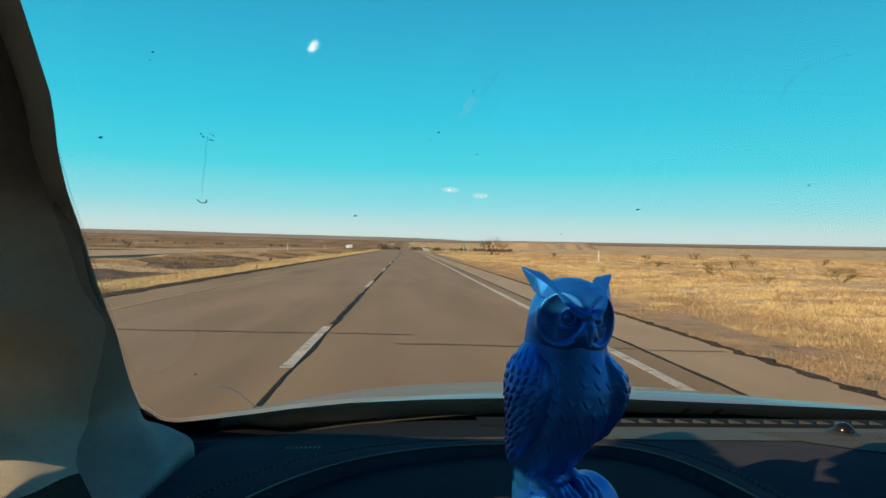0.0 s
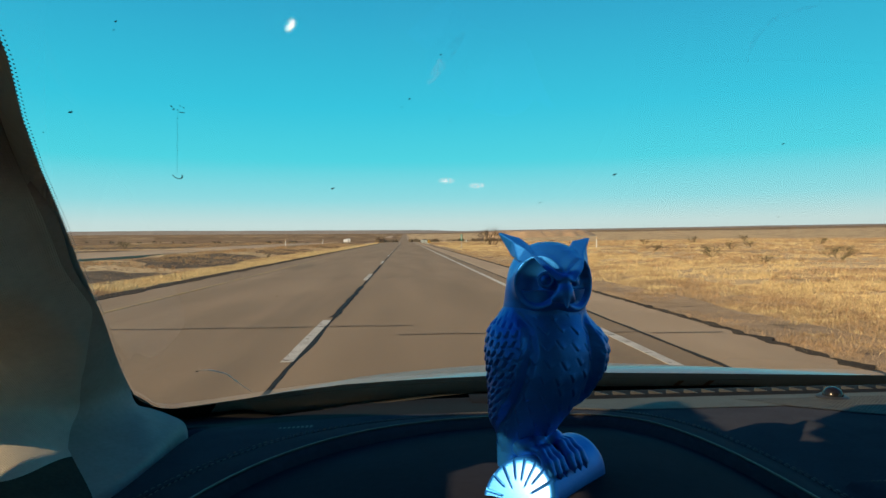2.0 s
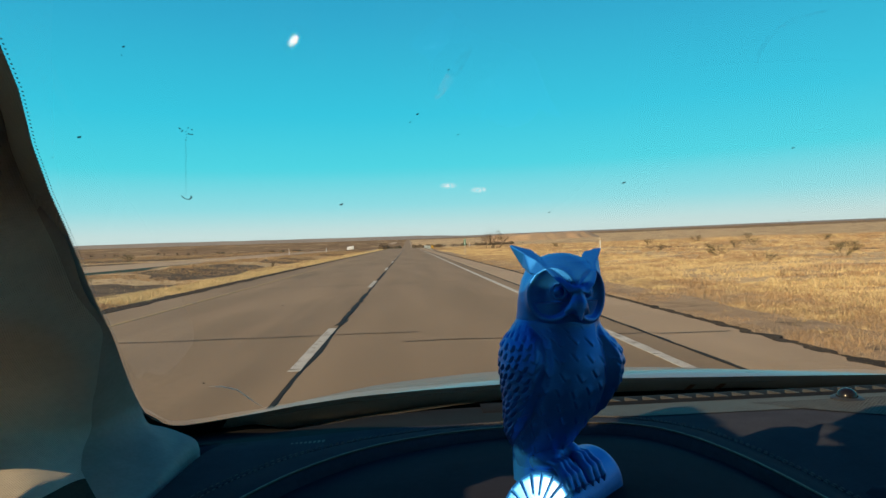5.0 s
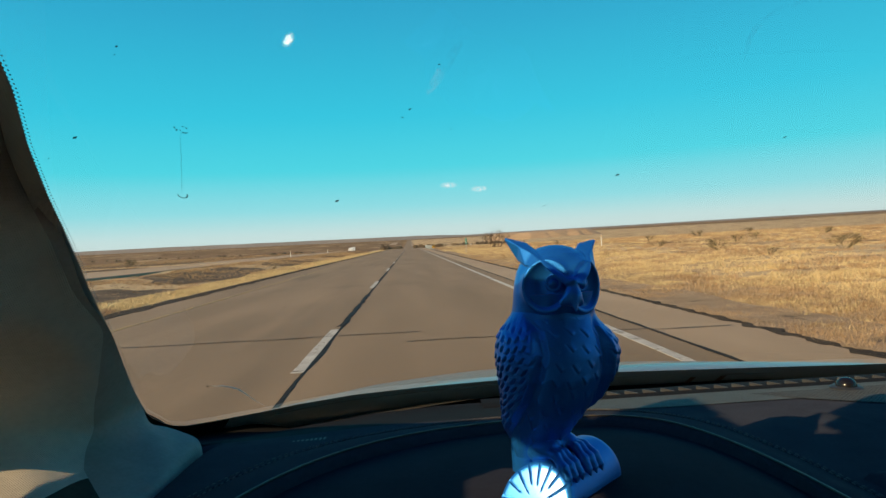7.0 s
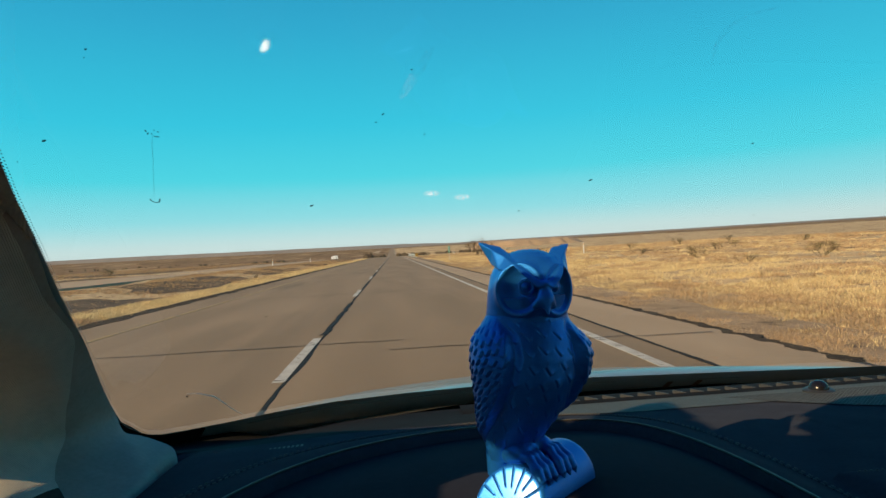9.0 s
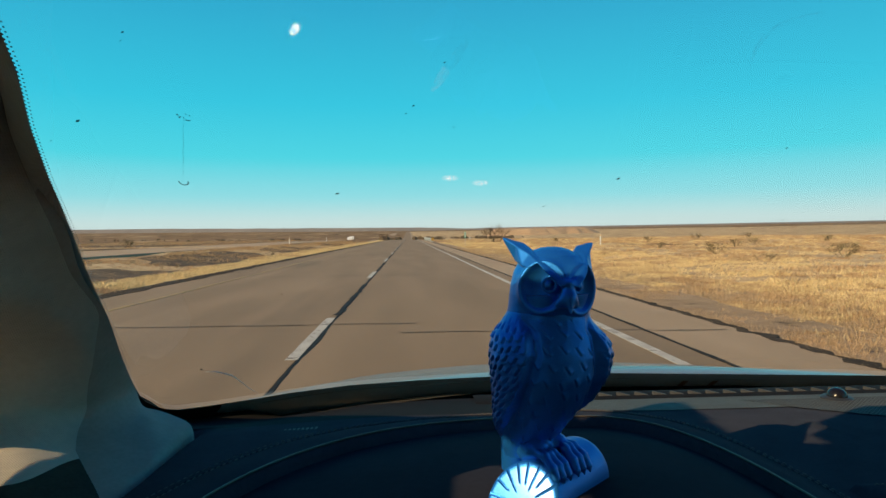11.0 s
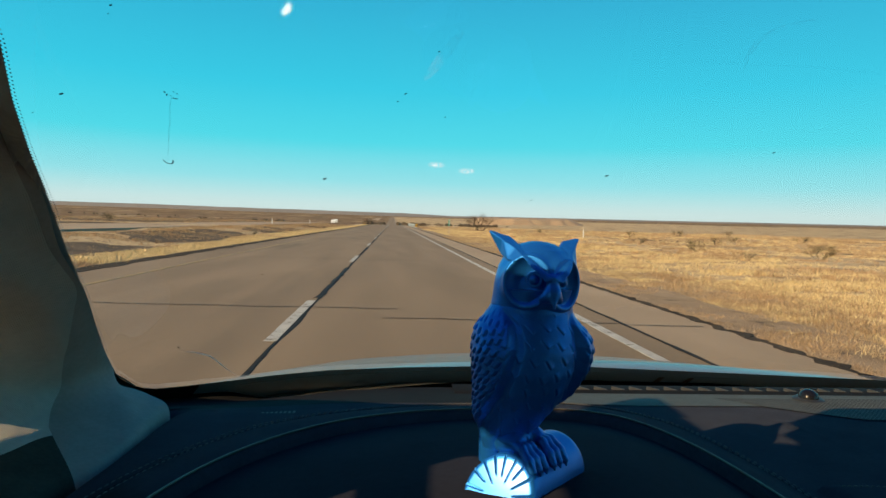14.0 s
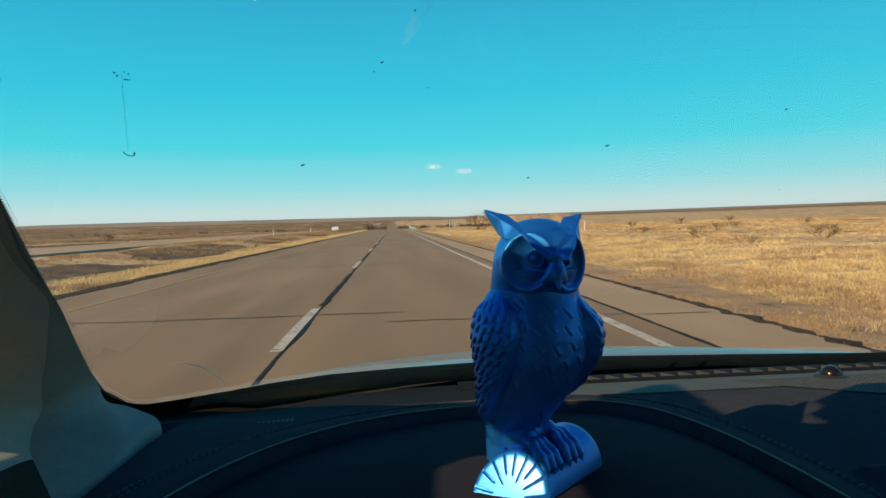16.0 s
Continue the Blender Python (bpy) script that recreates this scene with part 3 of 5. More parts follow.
# ---- things beside the road ----
def mile_marker(x, y):
    ob = empty("mile_marker", "green vertical mile marker on a thin steel post", "road sign", at=(x, y, land(x, y)))
    part("post", Shape().box(-0.03, 0.03, 0.012, 0.03, -0.2, 1.72), M_ZINC, ob)
    panel = part("panel", Shape().box(-0.115, 0.115, 0, 0.01, 0.98, 1.72, bevel=0.004), M_GREEN, ob, "green sign panel")
    for z, w in ((1.60, 0.15), (1.42, 0.10), (1.27, 0.10), (1.12, 0.10)):
        part("marking", Shape().box(-w / 2, w / 2, -0.004, 0.0, z - 0.05, z + 0.05), M_PLAINWHITE, panel, "white bar on the sign")
    return ob


mile_marker(6.4, 72)


def delineator():
    ob = empty("delineator_post", "slim white delineator post standing in the grass", "post", group="roadside posts")
    part("stake", Shape().box(-0.05, 0.05, -0.02, 0.02, -0.2, 1.1, bevel=0.01), M_PLAINWHITE, ob)
    part("reflector", Shape().box(-0.04, 0.04, -0.026, -0.02, 0.88, 1.02), M_AMBER, ob, "amber reflector")
    return ob


post = delineator()
post.matrix_basis = pose(19, 62, land(19, 62))
for x, y in [(-19.4, 104), (-19.6, 152), (14.5, 150)]:
    copy_thing(post, pose(x, y, land(x, y)))


def guardrail(x, y0, y1):
    """A steel beam on posts, with a striped marker at its near end."""
    ob = empty("guardrail", "galvanised steel guardrail on short posts along the shoulder", "guardrail", at=(x, y0, road_level(y0)))
    prof = [(-0.04, 0.44), (-0.005, 0.48), (-0.04, 0.53), (-0.005, 0.60), (-0.04, 0.67), (-0.005, 0.72), (-0.04, 0.76)]
    ring = prof + [(a + 0.012, b) for a, b in reversed(prof)]
    s = Shape()
    s.loft([[(a, y, b + road_level(y0 + y) - road_level(y0)) for a, b in ring] for y in np.arange(0, y1 - y0, 8.0)])
    part("beam", s, M_ZINC, ob)
    leg = Shape().box(0.01, 0.11, -0.05, 0.05, -0.9, 0.72)
    leg_mesh = leg.mesh("post", M_ZINC)
    for y in np.arange(1.9, y1 - y0 - 4, 3.8):
        o = new("post", leg_mesh)
        o.parent, o.location = ob, (0, y, road_level(y0 + y) - road_level(y0))
    plate = part("end_marker", Shape().box(-0.35, 0.2, -0.06, -0.04, 0.25, 0.85), M_BLACK, ob, "black plate with amber slanting stripes")
    for i in range(3):
        st = Shape()
        lo = -0.35 + 0.2 * i
        pts = [(lo, 0.25 + 0.0), (lo + 0.1, 0.25), (lo + 0.25, 0.85), (lo + 0.15, 0.85)]
        pts = [(min(a, 0.2), b) for a, b in pts]
        st.loft([[(a, -0.064, b) for a, b in pts], [(a, -0.06, b) for a, b in pts]])
        part("stripe", st, M_AMBER, plate, smooth=0)
    return ob


guardrail(4.45, 118, 190)


def far_car(x, y, turn, length, height):
    ob = empty("distant_car", "white vehicle far off on the opposite carriageway", "car", group="far vehicles")
    prof = [(-0.5, 0.22), (-0.5, 0.52), (-0.46, 0.60), (-0.25, 0.64), (-0.12, 0.98), (0.28, 1.0), (0.42, 0.66), (0.5, 0.60), (0.5, 0.22)]
    s = Shape().loft([[(a * length, w * 0.92, b * height) for a, b in prof] for w in (-1, 1)])
    part("body", s, M_CARWHITE, ob)
    win = [(-0.22, 0.66), (-0.11, 0.93), (0.26, 0.95), (0.37, 0.68)]
    part("windows", Shape().loft([[(a * length, w * 0.93, b * height) for a, b in win] for w in (-1, 1)]), M_CARGLASS, ob, "dark side windows")
    for a in (-0.31, 0.31):
        for w in (-0.9, 0.9):
            m = pose(a * length, w, 0.34, 90) @ Matrix.Diagonal((0.34, 0.34, 0.1, 1))
            part("wheel", Shape().ball(m, 14, 8), M_RUBBER, ob, "black tyre")
    ob.matrix_basis = pose(x, y, road_level(y) + 0.06, 0, 0, turn)
    return ob


far_car(-24.0, 268, 92, 5.6, 1.9)
far_car(-23.6, 255, 92, 4.6, 1.5)

# small pale clouds, flat sheets that glow to look sunlit, low over the far end of the road
cloud_mat = bpy.data.materials.new("thin_cloud")
cloud_mat.use_nodes = True
cn, cl = cloud_mat.node_tree.nodes, cloud_mat.node_tree.links
cn.remove(cn["Principled BSDF"])
c_tr, c_em, c_mix, c_no, c_co, c_gr, c_mul = (cn.new("ShaderNode" + a) for a in ("BsdfTransparent", "Emission", "MixShader", "TexNoise", "TexCoord", "TexGradient", "Math"))
c_em.inputs[0].default_value, c_em.inputs[1].default_value = (0.86, 0.88, 0.87, 1), 1.0
c_gr.gradient_type = "SPHERICAL"
c_mul.operation, c_mul.use_clamp = "MULTIPLY", True
c_no.inputs["Scale"].default_value, c_no.inputs["Detail"].default_value = 2.6, 5.0
c_rng = cn.new("ShaderNodeMapRange")
c_rng.inputs[1].default_value, c_rng.inputs[2].default_value, c_rng.inputs[4].default_value = 0.36, 0.66, 1.6
c_add = cn.new("ShaderNodeVectorMath")
c_obj = cn.new("ShaderNodeObjectInfo")
cl.new(c_co.outputs["Object"], c_add.inputs[0])
cl.new(c_obj.outputs["Random"], c_add.inputs[1])
cl.new(c_add.outputs[0], c_no.inputs["Vector"])
cl.new(c_co.outputs["Object"], c_gr.inputs[0])
cl.new(c_no.outputs[0], c_rng.inputs[0])
cl.new(c_gr.outputs["Fac"], c_mul.inputs[0])
cl.new(c_rng.outputs[0], c_mul.inputs[1])
cl.new(c_mul.outputs[0], c_mix.inputs[0])
cl.new(c_tr.outputs[0], c_mix.inputs[1])
cl.new(c_em.outputs[0], c_mix.inputs[2])
cl.new(c_mix.outputs[0], cn["Material Output"].inputs[0])
for x, z, w, h in [(292, 402, 66, 24), (505, 366, 66, 24)]:
    s = Shape()
    s.add([(-1, 0, -1), (1, 0, -1), (1, 0, 1), (-1, 0, 1)], [(0, 1, 2, 3)])
    c = thing("cloud", s, cloud_mat, "thin pale cloud low in the sky", "cloud", "structure", group="clouds", smooth=0)
    c.matrix_basis = pose(x, 4430, z) @ Matrix.Diagonal((w, 1, h, 1))
    c.visible_shadow = False


# ---- the car: windscreen, pillar, bonnet ----
CAR_X = 0.37                                             # middle of the car


def screen_y(x, z):
    """Where the raked, bowed windscreen stands at a height."""
    return 1.03 - 0.31 * (x - CAR_X) ** 2 - (z - 1.0) / 0.577


def screen(x, z, off=0.0):
    """A point of the windscreen, off metres into the cabin."""
    n = Vector((0.577 * 0.62 * (x - CAR_X), 0.577, 1.0)).normalized()
    return Vector((x, screen_y(x, z), z)) - n * off


PILLAR = [(-0.150, 1.420), (-0.176, 1.345), (-0.197, 1.295), (-0.211, 1.272), (-0.223, 1.247), (-0.236, 1.215), (-0.252, 1.180), (-0.268, 1.143),
          (-0.293, 1.091), (-0.312, 1.048), (-0.324, 1.012), (-0.334, 0.975), (-0.340, 0.940)]   # x, z of the pillar's edge on the glass
# lower edge of the clear glass and foot of the printed band: x, z
BAND_TOP = [(-0.3215, 1.0187), (-0.3222, 1.002), (-0.3185, 0.9868), (-0.312, 0.980), (-0.301, 0.9755), (-0.268, 0.9762), (-0.211, 0.980), (-0.157, 0.986), (-0.079, 0.991), (0.025, 0.990), (0.141, 0.987), (0.326, 0.983), (0.553, 0.975), (0.776, 0.977), (1.0, 0.985)]


def edge_x(z):
    for (x0, z0), (x1, z1) in zip(PILLAR, PILLAR[1:]):
        if z1 <= z <= z0:
            return x0 + (x1 - x0) * (z - z0) / (z1 - z0)
    return PILLAR[-1][0]


pane = empty("windscreen", "clear raked windscreen with a printed rim", "windscreen", "structure")
rows = []
for i in range(31):
    z = 0.90 + 0.56 * i / 30
    left = edge_x(min(max(z, 0.941), 1.419)) - 0.03
    right = 2 * CAR_X - left
    rows.append([screen(left + (right - left) * j / 48, z) for j in range(49)])
glass = part("glass_pane", Shape().grid(rows), M_GLASS, pane)
glass.visible_shadow = False
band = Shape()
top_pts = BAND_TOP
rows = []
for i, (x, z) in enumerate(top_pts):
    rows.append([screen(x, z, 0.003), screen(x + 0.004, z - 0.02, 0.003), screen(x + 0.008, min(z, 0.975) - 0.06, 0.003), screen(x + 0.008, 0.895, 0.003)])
part("black_rim", band.grid(rows), M_FRIT, pane, "printed band along the foot of the glass, its teal sheen painted in")
def rim_off(z):
    return 0.0005 + 0.0028 * smooth(1.20, 1.08, z)


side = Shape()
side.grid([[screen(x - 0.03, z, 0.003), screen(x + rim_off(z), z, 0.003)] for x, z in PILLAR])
part("side_rim", side, M_FRIT, pane, "printed band beside the pillar, its teal sheen painted in")
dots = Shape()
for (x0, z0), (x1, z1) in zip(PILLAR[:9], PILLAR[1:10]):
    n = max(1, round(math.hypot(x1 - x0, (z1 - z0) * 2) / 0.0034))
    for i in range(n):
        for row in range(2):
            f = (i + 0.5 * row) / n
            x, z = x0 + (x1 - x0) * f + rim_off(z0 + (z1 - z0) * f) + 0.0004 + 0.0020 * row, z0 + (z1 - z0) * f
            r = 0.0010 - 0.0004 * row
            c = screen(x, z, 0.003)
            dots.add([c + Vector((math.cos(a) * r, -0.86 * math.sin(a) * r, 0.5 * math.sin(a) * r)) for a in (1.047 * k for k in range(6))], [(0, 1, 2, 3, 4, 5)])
tagged(part("frit_dots", dots, M_FRIT, pane, "fine dots fading the printed rim"), kind="stuff")
CORNER = [(-0.312, 1.048), (-0.3195, 1.030), (-0.3215, 1.0187), (-0.3222, 1.002), (-0.3185, 0.9868), (-0.312, 0.980), (-0.301, 0.9755), (-0.280, 0.9750), (-0.250, 0.9765)]
corner = Shape().grid([[screen(x + 0.0010, z + 0.0008, 0.0042), screen(x - 0.004, z - 0.004, 0.006), screen(x - 0.012, z - 0.010, 0.010), screen(x - 0.020, z - 0.022, 0.010)] for x, z in CORNER])
part("corner_seal", corner, M_RUBBER, pane, "black rubber gasket round the lower corner of the glass", smooth=80)
seal = Shape().tube([screen(x - 0.0095, z, 0.004) for x, z in PILLAR[2:11]], 0.003, 6)
part("rubber_seal", seal, M_RUBBER, pane, "black rubber strip round the corner of the glass")

# pillar trim: its foot spreads over the end of the dashboard. Control points run from the outer edge over the crease to the door side
FOOT = [[(-0.269, 0.662, 1.134), (-0.266, 0.655, 1.132), (-0.260, 0.643, 1.128), (-0.262, 0.640, 1.124), (-0.284, 0.606, 1.138), (-0.322, 0.566, 1.153)],
        [(-0.283, 0.721, 1.093), (-0.285, 0.711, 1.094), (-0.290, 0.695, 1.095), (-0.298, 0.680, 1.096), (-0.316, 0.652, 1.102), (-0.352, 0.618, 1.112)],
        [(-0.294, 0.765, 1.061), (-0.296, 0.754, 1.060), (-0.303, 0.733, 1.058), (-0.315, 0.714, 1.057), (-0.337, 0.690, 1.062), (-0.376, 0.663, 1.071)],
        [(-0.301, 0.801, 1.034), (-0.303, 0.787, 1.033), (-0.310, 0.758, 1.030), (-0.323, 0.735, 1.029), (-0.359, 0.718, 1.030), (-0.401, 0.700, 1.039)],
        [(-0.297, 0.810, 1.011), (-0.292, 0.786, 1.012), (-0.299, 0.748, 1.010), (-0.322, 0.722, 1.013), (-0.353, 0.702, 1.015), (-0.396, 0.680, 1.022)],
        [(-0.288, 0.830, 1.000), (-0.270, 0.768, 1.002), (-0.279, 0.722, 0.999), (-0.309, 0.697, 1.003), (-0.340, 0.677, 1.003), (-0.380, 0.652, 1.008)],
        [(-0.270, 0.830, 0.993), (-0.252, 0.742, 0.994), (-0.256, 0.690, 0.991), (-0.284, 0.656, 0.995), (-0.316, 0.632, 0.995), (-0.356, 0.606, 0.998)],
        [(-0.244, 0.816, 0.983), (-0.235, 0.715, 0.984), (-0.236, 0.650, 0.983), (-0.248, 0.602, 0.983), (-0.278, 0.570, 0.982), (-0.320, 0.542, 0.982)],
        [(-0.240, 0.810, 0.950), (-0.232, 0.711, 0.950), (-0.233, 0.646, 0.949), (-0.245, 0.598, 0.949), (-0.275, 0.566, 0.948), (-0.317, 0.538, 0.948)]]


def spline(pts, n):
    """Smooth row through control points, n steps between two of them."""
    pts = [Vector(p) for p in pts]
    out = []
    for i in range(len(pts) - 1):
        p0, p1, p2, p3 = pts[max(i - 1, 0)], pts[i], pts[i + 1], pts[min(i + 2, len(pts) - 1)]
        for k in range(n):
            t = k / n
            out.append(0.5 * (2 * p1 + (p2 - p0) * t + (2 * p0 - 5 * p1 + 4 * p2 - p3) * t * t + (3 * p1 - p0 - 3 * p2 + p3) * t ** 3))
    return out + [pts[-1]]


for row in FOOT:
    row.append(tuple(Vector(row[-1]) + Vector((-0.064, -0.016, 0.010))))
pillar = empty("windscreen_pillar", "grey woven trim on the slanting windscreen pillar", "car pillar", "structure")
SECTION = [(0.0, 0.0), (-0.006, -0.007), (-0.020, -0.022), (-0.042, -0.055), (-0.060, -0.10), (-0.074, -0.165), (-0.150, -0.19)]
shell = []
for x, z in PILLAR[:7]:
    p = screen(x - 0.0075, z, 0.008)
    k = 1.0 - 0.45 * smooth(1.10, 1.20, z)
    shell.append([p + Vector((q * k, w * k, 0.15 * w * k)) for q, w in SECTION])
foot = [[Vector(p) for p in row] for row in FOOT]
foot[0] = [foot[0][0] + ((u - shell[-1][0]) * 0.45 + (v - foot[1][0]) * 0.55) for u, v in zip(shell[-1], foot[1])]
shell += foot
fine = [spline(row, 6) for row in shell]
fine = [list(r) for r in zip(*[spline(col, 5) for col in zip(*fine)])]
for i, row in enumerate(fine):                           # the trim turns along the door, then flares into a ledge at its foot
    for c in range(19, len(row)):
        f = (c - 18) / 18
        aside = row[18] + Vector((-0.105, -0.085, 0.015)) * f + Vector((0.034, -0.040, 0.0)) * smooth(45, 63, i) * smooth(0.0, 0.5, f)
        row[c] = row[c].lerp(aside, smooth(28, 40, i))


def cut_row(row, u):
    """The two halves of a row of points, parted at index u, which may fall between two points."""
    k = int(u)
    p = row[k].lerp(row[k + 1], u - k)
    return row[:k + 1] + [p], [p] + row[k + 1:]


def spread(pts, n):
    """The same row with n points, evenly counted along it."""
    out = []
    for j in range(n):
        u = j / (n - 1) * (len(pts) - 1)
        k = min(int(u), len(pts) - 2)
        out.append(pts[k].lerp(pts[k + 1], u - k))
    return out


CREASE = ((32, 1.5), (34, 2.4), (35, 4.2), (37, 9.0), (39, 12.3), (41, 14.9), (44, 16.5), (48, 17.7), (54, 18.1), (61, 18.8), (66, 18.1), (75, 17.0))
halves = [cut_row(r, float(np.interp(i, *zip(*CREASE)))) for i, r in enumerate(fine)]
COVER, WEAVE = [spread(a, 14) for a, b in halves], [spread(b, 30) for a, b in halves]
TOP, LOW = 35, 63                                        # rows where the foot and the trim darkened for shade begin
part("trim", Shape().grid(WEAVE[:TOP + 1]), M_PILLAR, pillar, smooth=85)
part("lower_trim", Shape().grid(WEAVE[TOP:LOW + 1]), M_PILLAR, pillar, smooth=85)
# lowest trim rows, painted dark for the shade beside the door
part("door_seam", Shape().grid(WEAVE[LOW:]), M_TRIM_SHADE, pillar, "foot of the trim, coloured dark for the shade there", smooth=85)
part("edge_cover", Shape().grid([[r[0] + Vector((0.004, 0.009, 0.001)) * smooth(TOP + 8, TOP - 12, i)] + r for i, r in enumerate(COVER)]), M_EDGE, pillar, "smooth grey plastic edge that flares into the pillar's foot", smooth=85)
lip = []                                                 # lip drawn towards the camera, shaped to fit the pillar's outline in its view
for i in range(0, 24):
    z = COVER[i][0].z
    a, b = screen(edge_x(min(z, 1.419)) + 0.0012, z, 0.004), COVER[i][6]
    tip = a.lerp(Vector((0.0115, 0.0681, 1.2029)), 0.26 * smooth(23, 9, i))
    lip.append([a, a.lerp(tip, 0.5), tip, tip.lerp(b, 0.5) + Vector((-0.004, 0.0, 0.002)), b])
part("padded_lip", Shape().grid(lip), M_PILLAR, pillar, "woven lip on the pillar, shaped to fit the camera's view", smooth=85)
part("edge_return", Shape().grid([[r[0], r[0] + Vector((-0.012, 0.012, -0.006))] for r in fine[TOP:]]), M_RUBBER, pillar, smooth=85)

# bonnet, cowl and wiper recess
bonnet = empty("bonnet", "silver car bonnet sloping away beyond the windscreen", "car bonnet", "structure")
rows = []
for i in range(25):
    y = 1.12 + 1.05 * i / 24
    row = []
    for j in range(41):
        x = CAR_X + (j / 20 - 1) * 1.08
        s = (x - CAR_X) / 0.86
        z = 0.948 + 0.016 * smooth(1.12, 1.20, y) - 0.183 * max(0, y - 1.18) - 0.03 * max(0, y - 1.5) ** 2 - 0.055 * s * s
        z += 0.003 * math.exp(-((abs(s) - 0.55) / 0.10) ** 2)
        row.append((x, y - 0.20 * s * s, z))
    rows.append(row)
part("panel", Shape().grid(rows), M_HOOD, bonnet)
rows = [[(CAR_X + (j / 20 - 1) * 0.84, y - 0.20 * (j / 20 - 1) ** 2, z - 0.05 * (j / 20 - 1) ** 2) for j in range(41)] for y, z in ((1.05, 0.90), (1.10, 0.925), (1.125, 0.945))]
part("cowl", Shape().grid(rows), M_RUBBER, bonnet, "black plastic cowl under the glass")

# dust and a thin pale line on the printed rim
s = Shape()
rng = random.Random(41)


def rim_top(x):
    for (x0, z0), (x1, z1) in zip(BAND_TOP[4:], BAND_TOP[5:]):
        if x0 <= x <= x1:
            return z0 + (z1 - z0) * (x - x0) / (x1 - x0)
    return 0.98


for _ in range(26):
    x = rng.uniform(-0.29, 0.10)
    c, w = screen(x, rim_top(x) - rng.uniform(0.003, 0.016), 0.0045), rng.uniform(0.0006, 0.0030)
    s.add([c + Vector((-w, 0, 0)), c + Vector((0, -0.0007, 0.0004)), c + Vector((w, -0.0003, 0.0002)), c + Vector((0, 0.0004, -0.0002))], [(0, 1, 2, 3)])
tagged(part("dust", s, M_DUST, pane, "pale specks of dust on the printed rim", smooth=0), kind="stuff")
part("rim_line", Shape().tube([screen(x, rim_top(x) - 0.010 - 0.004 * smooth(0.1, 0.5, x), 0.004) for x in (-0.20 + 0.95 * j / 60 for j in range(61))], 0.0004, 4), M_DUST, pane, "thin pale line along the printed rim")

# marks on the glass
def on_glass(px, pz, s, r, flat=1.0, turn=0.0):
    c = screen(px, pz, 0.0035)
    s.add([c + Vector((math.cos(a) * r, -0.86 * math.sin(a) * r * flat, 0.5 * math.sin(a) * r * flat)) for a in (0.785 * k + turn for k in range(8))], [tuple(range(8))])
    return s


rng = random.Random(77)
SPECKS = [(-0.184, 1.276, 0.0016), (-0.044, 1.239, 0.0018), (0.184, 1.251, 0.0019), (0.128, 1.230, 0.0012), (0.311, 1.272, 0.0014), (0.015, 1.291, 0.0011), (0.010, 1.287, 0.0008), (0.043, 1.281, 0.0008),
          (0.366, 1.217, 0.0012), (-0.205, 1.266, 0.0006), (-0.215, 1.242, 0.0005), (-0.136, 1.313, 0.0009), (-0.139, 1.310, 0.0006), (-0.161, 1.208, 0.0007), (0.226, 1.245, 0.0007), (0.034, 1.311, 0.0008)]
for x, z, r in SPECKS:
    s = Shape()
    r *= 0.54
    on_glass(x, z, s, r, 1.1)
    on_glass(x + r * 1.2, z + r * 0.4, s, r * 0.6, 1.3)
    on_glass(x - r * 0.9, z - r * 0.3, s, r * 0.5, 1.0)
    thing("glass_speck", s, M_BUG, "small dried dark speck stuck on the glass", "speck", group="specks on the glass", smooth=0)
s = Shape()
xd, xt, zt, zb = -0.146, -0.1265, 1.280, 1.246
for k in range(26):                                     # faint trail of a run-down drop
    f = k / 25
    on_glass(xt + (xd - xt) * f + 0.0006 * noise.noise((f * 9, 0, 0)), zt + (zb - zt) * f, s, 0.00016 + 0.0002 * rng.random(), 2.0)
for k in range(12):
    a = math.pi * (1 + k / 11)
    on_glass(xd + 0.0028 * math.cos(a), zb - 0.0005 + 0.0020 * math.sin(a), s, 0.00055, 1.0)
for k in range(9):
    on_glass(xt + rng.uniform(-0.003, 0.004), zt + rng.uniform(-0.0015, 0.002), s, rng.uniform(0.0003, 0.0006), 1.0)
thing("dried_drip", s, M_DRIP, "dried drop with its faint trail on the glass", "drip mark", smooth=0)
hair = Shape().tube([screen(x, z, -0.002) for x, z in [(-0.2380, 1.0388), (-0.2269, 1.0368), (-0.2142, 1.0277), (-0.2097, 1.0112), (-0.2066, 0.9977), (-0.2009, 0.9857)]], [0.0002, 0.0007, 0.0008, 0.0008, 0.0004, 0.0002], 5)
thing("glass_scratch", hair, M_CRACK, "pale curved scratch low on the windscreen", "scratch")
streak_mat = bpy.data.materials.new("smear_and_reflection")
streak_mat.use_nodes = True
sn, sk = streak_mat.node_tree.nodes, streak_mat.node_tree.links
sn.remove(sn["Principled BSDF"])
s_tr, s_lu, s_mix, s_no, s_rng, s_co = (sn.new("ShaderNode" + q) for q in ("BsdfTransparent", "BsdfTranslucent", "MixShader", "TexNoise", "MapRange", "TexCoord"))
s_lu.inputs[0].default_value = (0.85, 0.88, 0.88, 1)
s_no.inputs["Scale"].default_value, s_no.inputs["Detail"].default_value = 140.0, 4.0
s_rng.inputs[1].default_value, s_rng.inputs[2].default_value, s_rng.inputs[4].default_value = 0.40, 0.75, 0.16
sk.new(s_co.outputs["Object"], s_no.inputs["Vector"])
sk.new(s_no.outputs[0], s_rng.inputs[0])
sk.new(s_rng.outputs[0], s_mix.inputs[0])
sk.new(s_tr.outputs[0], s_mix.inputs[1])
sk.new(s_lu.outputs[0], s_mix.inputs[2])
sk.new(s_mix.outputs[0], sn["Material Output"].inputs[0])
